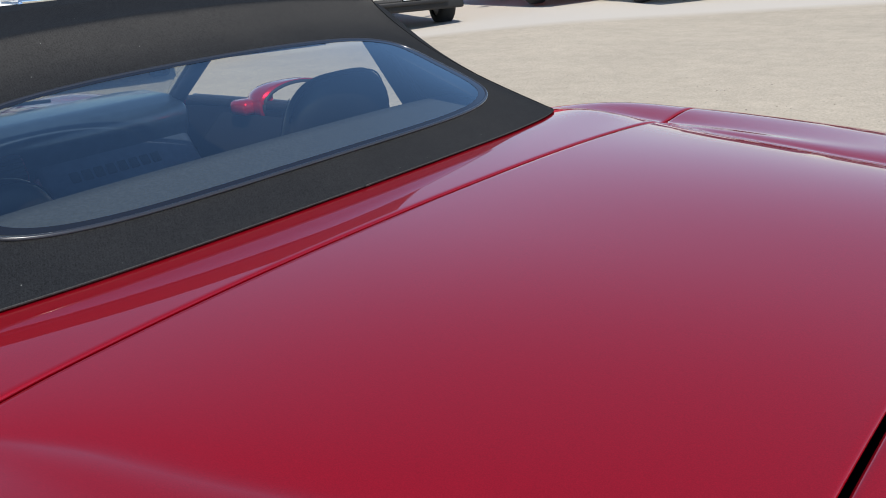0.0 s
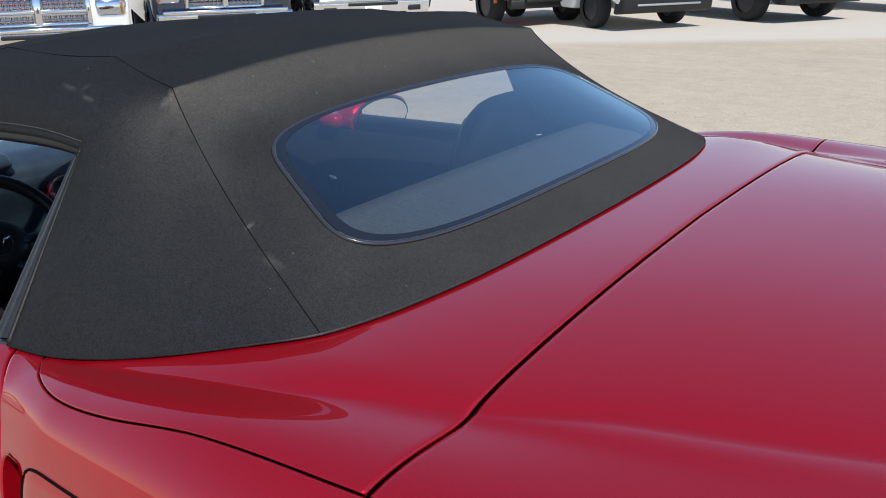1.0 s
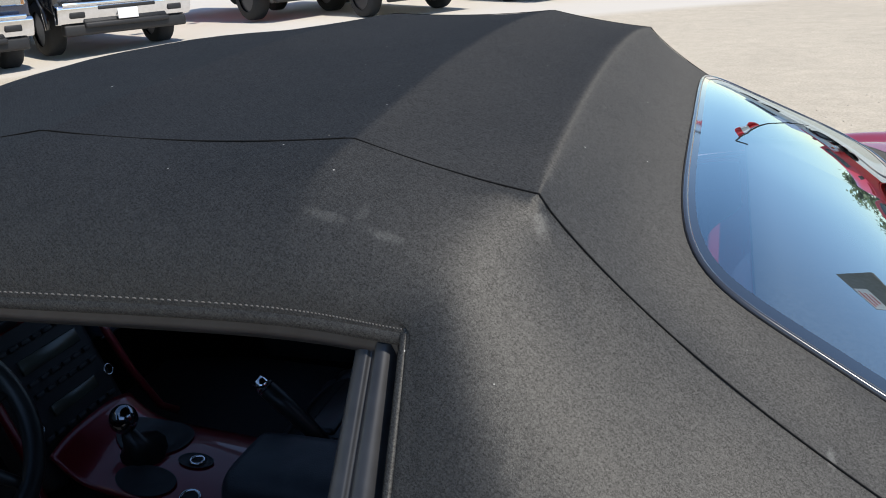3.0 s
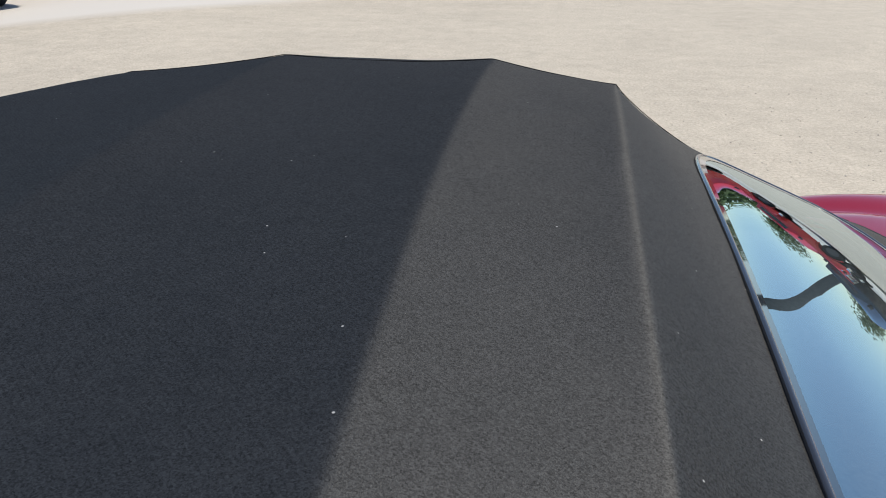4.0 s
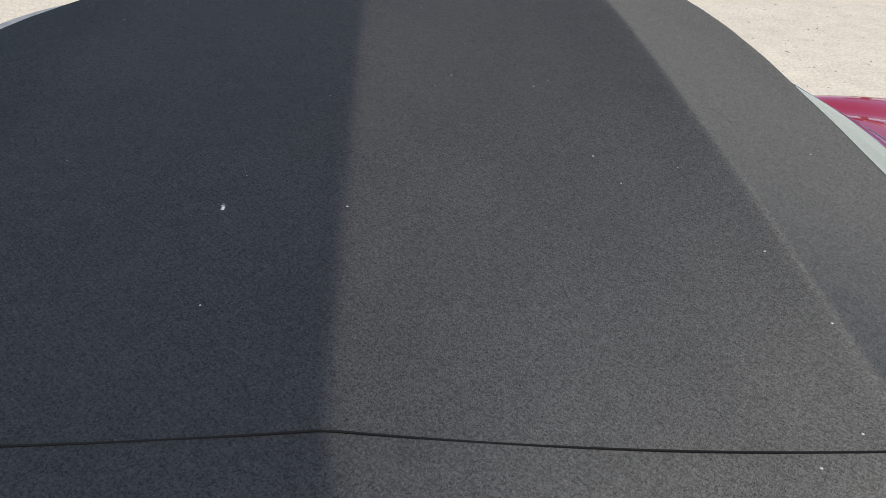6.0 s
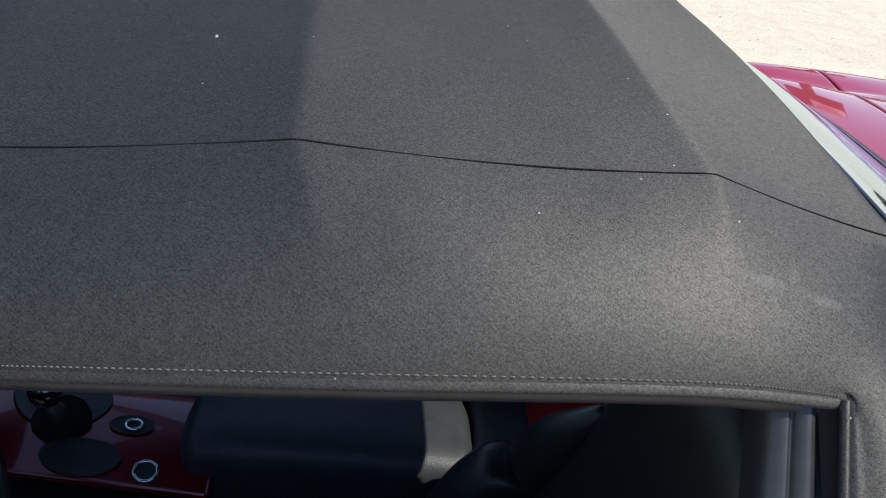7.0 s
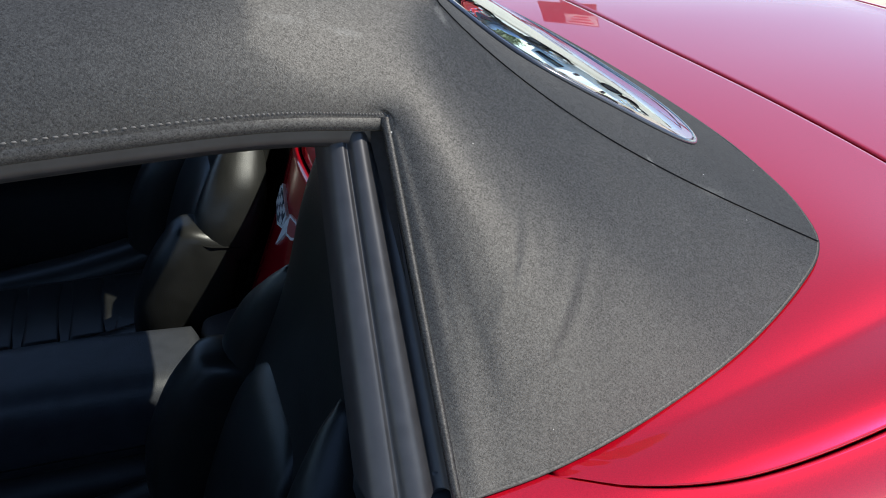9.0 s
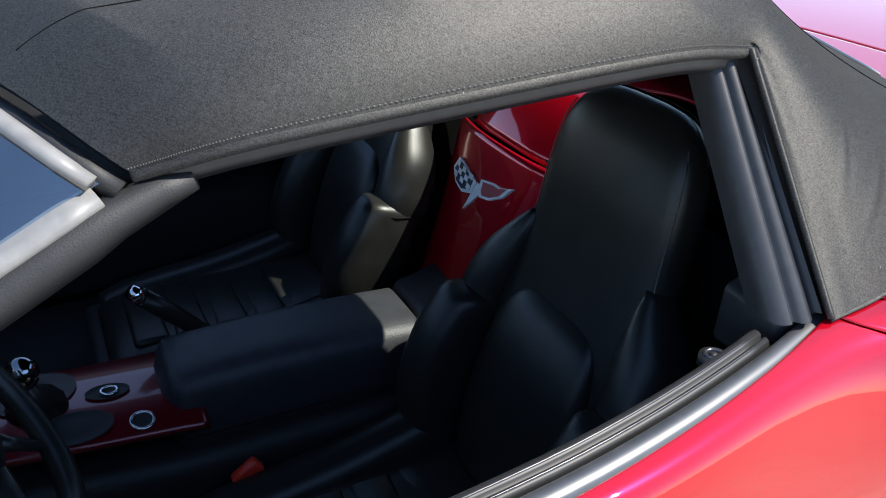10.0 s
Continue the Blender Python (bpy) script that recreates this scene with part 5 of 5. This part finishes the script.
def pickup(name, paint, grille, m, label, bumper=None, width=2.02):
    """A pickup facing +x, its front axle at x = 0."""
    t = tagged(new(name), label, "pickup truck", "row of parked pickups")
    h = width / 2
    side = [(0.86, 0.62), (0.90, 0.95), (0.84, 1.12), (0.55, 1.20), (-0.85, 1.24), (-1.35, 1.72), (-1.6, 1.86), (-2.9, 1.88), (-3.05, 1.35), (-4.6, 1.33), (-4.65, 0.62), (-3.9, 0.56), (-3.1, 0.56), (-0.62, 0.50), (-0.5, 0.75), (-0.25, 0.93), (0.25, 0.93), (0.5, 0.72)]
    part("body", prism(side, -h, h, 0.06, 3), paint, t)
    part("bumper", prism([(0.80, 0.48), (0.93, 0.50), (0.985, 0.60), (1.015, 0.71), (1.0, 0.75), (0.84, 0.77)], -h * 0.98, h * 0.98, 0.03, 3), bumper or CHROME, t, "deep front bumper")
    part("air_dam", box(0.86, 0, 0.41, 0.16, width * 0.9, 0.16, 0.03), BLACK, t)
    part("lower_inlet", box(1.0, 0, 0.695, 0.04, width * 0.42, 0.05, 0.012), BLACK, t)
    part("valance", box(0.93, 0, 0.47, 0.14, width * 0.62, 0.07, 0.02), BLACK, t)
    part("number_plate", box(1.005, 0, 0.595, 0.012, 0.30, 0.15, 0.004), WHITE_PAINT, t)
    g = part("grille_frame", join(box(0.90, 0, 1.13, 0.06, 1.14, 0.06, 0.02), box(0.92, 0, 0.82, 0.06, 1.06, 0.05, 0.02), box(0.91, 0.55, 0.975, 0.06, 0.06, 0.34, 0.02), box(0.91, -0.55, 0.975, 0.06, 0.06, 0.34, 0.02), box(0.93, 0, 0.97, 0.06, 0.09, 0.32, 0.02), box(0.925, 0, 0.965, 0.05, 1.06, 0.05, 0.015)), grille, t, "heavy cross-bar grille")
    part("grille_mesh", box(0.872, 0, 0.97, 0.04, 1.08, 0.30, 0.005), BLACK if grille is BLACK else GRILLE_GREY, g)
    part("honeycomb", honeycomb(), grille, g, kind="stuff", smooth=False)
    part("bumper_lip", box(0.99, 0, 0.765, 0.10, width * 0.9, 0.05, 0.015), CHROME, t)
    part("hood_edge", tube([(0.80, -h * 0.75, 1.17), (0.90, -h * 0.5, 1.185), (0.92, 0, 1.19), (0.90, h * 0.5, 1.185), (0.80, h * 0.75, 1.17)], 0.03, 8), paint, t)
    for s in (-1, 1):
        l = part("headlight", box(0.80, s * 0.80, 0.98, 0.20, 0.36, 0.22, 0.05, 3), CHROME, t)
        part("lens", box(0.815, s * 0.80, 0.98, 0.20, 0.35, 0.21, 0.05, 3), LAMP, l)
        part("turn_signal", box(0.86, s * 0.92, 0.98, 0.08, 0.07, 0.17, 0.02), AMBER, l)
        part("fog_light", box(0.985, s * 0.72, 0.62, 0.05, 0.22, 0.09, 0.02), BLACK, t)
        part("fender_flare", tube([(0.52 * math.cos(a), s * (h - 0.01), 0.42 + 0.52 * math.sin(a)) for a in [math.pi * k / 14 for k in range(15)]], 0.035, 6), paint, t)
        part("door_mirror", box(-0.75, s * (h + 0.16), 1.38, 0.10, 0.22, 0.26, 0.04), BLACK, t)
        part("side_window", box(-2.1, s * (h + 0.0), 1.55, 1.35, 0.02, 0.34, 0.01), FRIT, t)
        wheel(t, 0.0, s * (h - 0.17))
        wheel(t, -3.5, s * (h - 0.17))
    part("windscreen", prism([(-0.88, 1.26), (-1.36, 1.715), (-1.39, 1.70), (-0.93, 1.24)], -h * 0.86, h * 0.86, 0.004), FRIT, t)
    m.translation.z = ground_z(m.translation.x, m.translation.y)
    t.matrix_world = m
    return t


def suv(name, m, label):
    """A people carrier facing +x, its front axle at x = 0."""
    t = tagged(new(name), label, "van", "row of parked pickups")
    side = [(0.85, 0.40), (0.93, 0.60), (0.86, 0.95), (0.55, 1.08), (-0.4, 1.16), (-1.3, 1.70), (-1.8, 1.76), (-3.6, 1.70), (-3.9, 1.1), (-3.95, 0.5), (-3.4, 0.32), (-0.5, 0.30), (-0.42, 0.60), (-0.2, 0.76), (0.2, 0.76), (0.42, 0.55)]
    part("body", prism(side, -0.96, 0.96, 0.08, 3), WHITE_PAINT, t)
    part("bumper", prism([(0.66, 0.26), (0.96, 0.30), (0.99, 0.52), (0.95, 0.78), (0.80, 0.84)], -0.93, 0.93, 0.05, 3), BLACK, t)
    part("trim_bar", box(0.975, 0, 0.42, 0.03, 1.3, 0.035, 0.01), SILVER_PAINT, t)
    part("number_plate", box(0.975, 0, 0.60, 0.03, 0.30, 0.15, 0.006), WHITE_PAINT, t)
    for s in (-1, 1):
        l = part("headlight", box(0.70, s * 0.76, 0.84, 0.24, 0.34, 0.16, 0.05, 3), CHROME, t)
        part("lens", box(0.715, s * 0.76, 0.84, 0.24, 0.33, 0.155, 0.05, 3), LAMP, l)
        part("side_window", box(-1.9, s * 0.955, 1.38, 2.6, 0.02, 0.40, 0.01), FRIT, t)
        wheel(t, 0.0, s * 0.82, 0.35, 0.23)
        wheel(t, -2.9, s * 0.82, 0.35, 0.23)
    part("windscreen", prism([(-0.43, 1.18), (-1.28, 1.695), (-1.31, 1.68), (-0.47, 1.16)], -0.82, 0.82, 0.004), FRIT, t)
    t.matrix_world = m
    return t


FACE = -30.0

pickup("pickup_truck", WHITE_PAINT, CHROME, pose(-8.6, 1.6, 0, 0, 0, FACE), "white pickup truck with a chrome grille parked in a row")
pickup("pickup_truck", WHITE_PAINT, CHROME, pose(-8.65, 4.52, 0, 0, 0, FACE), "white pickup truck with a broad chrome grille and chrome bumper")
pickup("pickup_truck", NAVY_PAINT, CHROME, pose(-9.1, 7.65, 0, 0, 0, FACE), "dark blue pickup truck with a tall chrome mesh grille")
pickup("pickup_truck", BLACK_PAINT, BLACK, pose(-8.2, 9.9, 0, 0, 0, FACE), "black pickup truck with a black grille and chrome bumper", bumper=CHROME)
pickup("pickup_truck", BRIGHT_RED, BLACK, pose(-6.65, 13.2, 0, 0, 0, FACE), "red pickup truck with a white front bumper", bumper=WHITE_PAINT)
suv("people_carrier", pose(-4.5, 13.2, 0, 0, 0, FACE), "white people carrier with a dark plastic bumper")
pickup("pickup_truck", BLACK_PAINT, BLACK, pose(-2.6, 15.75, 0, 0, 0, FACE), "dark pickup truck raised on big tyres", bumper=BLACK)
pickup("pickup_truck", SILVER_PAINT, CHROME, pose(-0.2, 18.6, 0, 0, 0, FACE), "silver pickup truck at the end of the row")

# ---- beyond the car: vehicles, trees, sign and flag that show in the glass and paint ----
def bearing(az, dist):
    a = radians(az)
    return dist * math.sin(a), dist * math.cos(a)


for az, dist, paint, lab in ((15, 27, SILVER_PAINT, "silver pickup truck parked across the lot"), (22.5, 26, BRIGHT_RED, "red pickup truck parked across the lot"), (29, 25, BRIGHT_RED, "red pickup truck beside a sign"),
                             (36, 25, BLACK_PAINT, "black pickup truck parked across the lot"), (43, 26, WHITE_PAINT, "white pickup truck parked across the lot")):
    x, y = bearing(az, dist)
    pickup("pickup_truck", paint, CHROME, pose(x, y, 0, 0, 0, 180 + 90 - az + 65), lab)

LEAF = material("green_leaves", (0.07, 0.11, 0.03), 0.6, noise_scale=2, noise_amount=0.35)
BARK = material("brown_bark", (0.12, 0.09, 0.06), 0.9, noise_scale=12, noise_amount=0.3)


def tree(x, y, h, seed):
    rnd = random.Random(seed)
    t = tagged(new("tree"), "leafy green tree beyond the parked vehicles", "tree", "trees beyond the lot")
    part("trunk", tube([(0, 0, 0), (0.05, 0.02, h * 0.2), (-0.04, 0.05, h * 0.45), (0.02, 0, h * 0.7)], [0.22, 0.17, 0.12, 0.05], 10), BARK, t)
    limbs, ends = [], []
    for k in range(9):
        a, z = rnd.uniform(0, 6.28), h * rnd.uniform(0.32, 0.62)
        r = h * rnd.uniform(0.18, 0.30)
        e = Vector((r * math.cos(a), r * math.sin(a), z + h * rnd.uniform(0.08, 0.25)))
        limbs.append(tube([(0, 0, z), e * 0.5 + Vector((0, 0, z * 0.5 + 0.1)), e], [0.08, 0.05, 0.02], 6))
        ends.append(e)
    ends += [Vector((0, 0, h * 0.8)), Vector((0.3, -0.2, h * 0.9))]
    part("limb", join(*limbs), BARK, t)
    verts, faces = [], []
    for k in range(1500):
        c = rnd.choice(ends)
        d = Vector((rnd.gauss(0, 1), rnd.gauss(0, 1), rnd.gauss(0, 0.7))) * h * 0.085
        p = c + d
        u = Vector((rnd.gauss(0, 1), rnd.gauss(0, 1), rnd.gauss(0, 1))).normalized()
        w = u.orthogonal().normalized()
        s = rnd.uniform(0.10, 0.20)
        i = len(verts)
        verts += [p - u * s, p + w * s * 0.5, p + u * s, p - w * s * 0.5]
        faces.append((i, i + 1, i + 2, i + 3))
    me = bpy.data.meshes.new("crown")
    me.from_pydata(verts, [], faces)
    me.materials.append(LEAF)
    crown = new("crown", me)
    crown.parent = t
    t.location = (x, y, 0)
    return t


for k, (az, dist, h) in enumerate(((20, 42, 3.6), (25, 44, 4.2), (33, 43, 3.8), (39, 46, 4.6), (46, 44, 4.2))):
    tree(*bearing(az, dist), h, 10 + k)

# roadside sign on a post
SIGN_GREY = material("dark_sign_grey", (0.05, 0.06, 0.06), 0.5, noise_scale=2, noise_amount=0.15)
x, y = bearing(30, 32)
sign = tagged(new("roadside_sign"), "tall dark box sign on a post with a white panel", "sign")
part("post", box(0, 0, 3.6, 0.5, 0.5, 7.2, 0.03), SIGN_GREY, sign)
part("box", box(0, 0, 8.3, 2.3, 0.7, 2.6, 0.05), SIGN_GREY, sign)
face = part("white_panel", box(0.45, -0.36, 9.0, 1.3, 0.06, 1.0, 0.02), WHITE_PAINT, sign)
for k in range(3):
    part("text_bar", box(0.45, -0.40, 9.3 - 0.28 * k, 1.0 - 0.2 * k, 0.03, 0.12, 0.01), BRIGHT_RED, face)
sign.matrix_world = pose(x, y, 0, 0, 0, -30)

# small flag on a pole
x, y = bearing(10, 26)
flag = tagged(new("flag_pole"), "thin pole with a small red and white flag", "flag")
part("pole", tube([(0, 0, 0), (0, 0, 5.6)], 0.035, 8), BLACK, flag)
part("arm", tube([(0, 0, 5.6), (0.45, 0, 5.25)], 0.035, 8), BLACK, flag)


def cloth(u, v):
    """Limp cloth hanging along the pole, in loose folds."""
    out = 0.34 + 0.08 * math.sin(v * 9.0)
    return Vector((-0.03 - u * out * (1 - 0.5 * v ** 4), 0.07 * math.sin(u * 9 + 3 * v), 5.35 - 1.6 * v - 0.22 * u * (1 - v)))


solid(part("flag_cloth", grid(cloth, 12, 24), BRIGHT_RED, flag), 0.004, 0)
solid(part("flag_patch", grid(lambda u, v: cloth(0.02 + 0.94 * u, 0.32 + 0.30 * v), 12, 8), WHITE_PAINT, flag), 0.02, 0)
flag.matrix_world = pose(x + 1.15, y, 0)
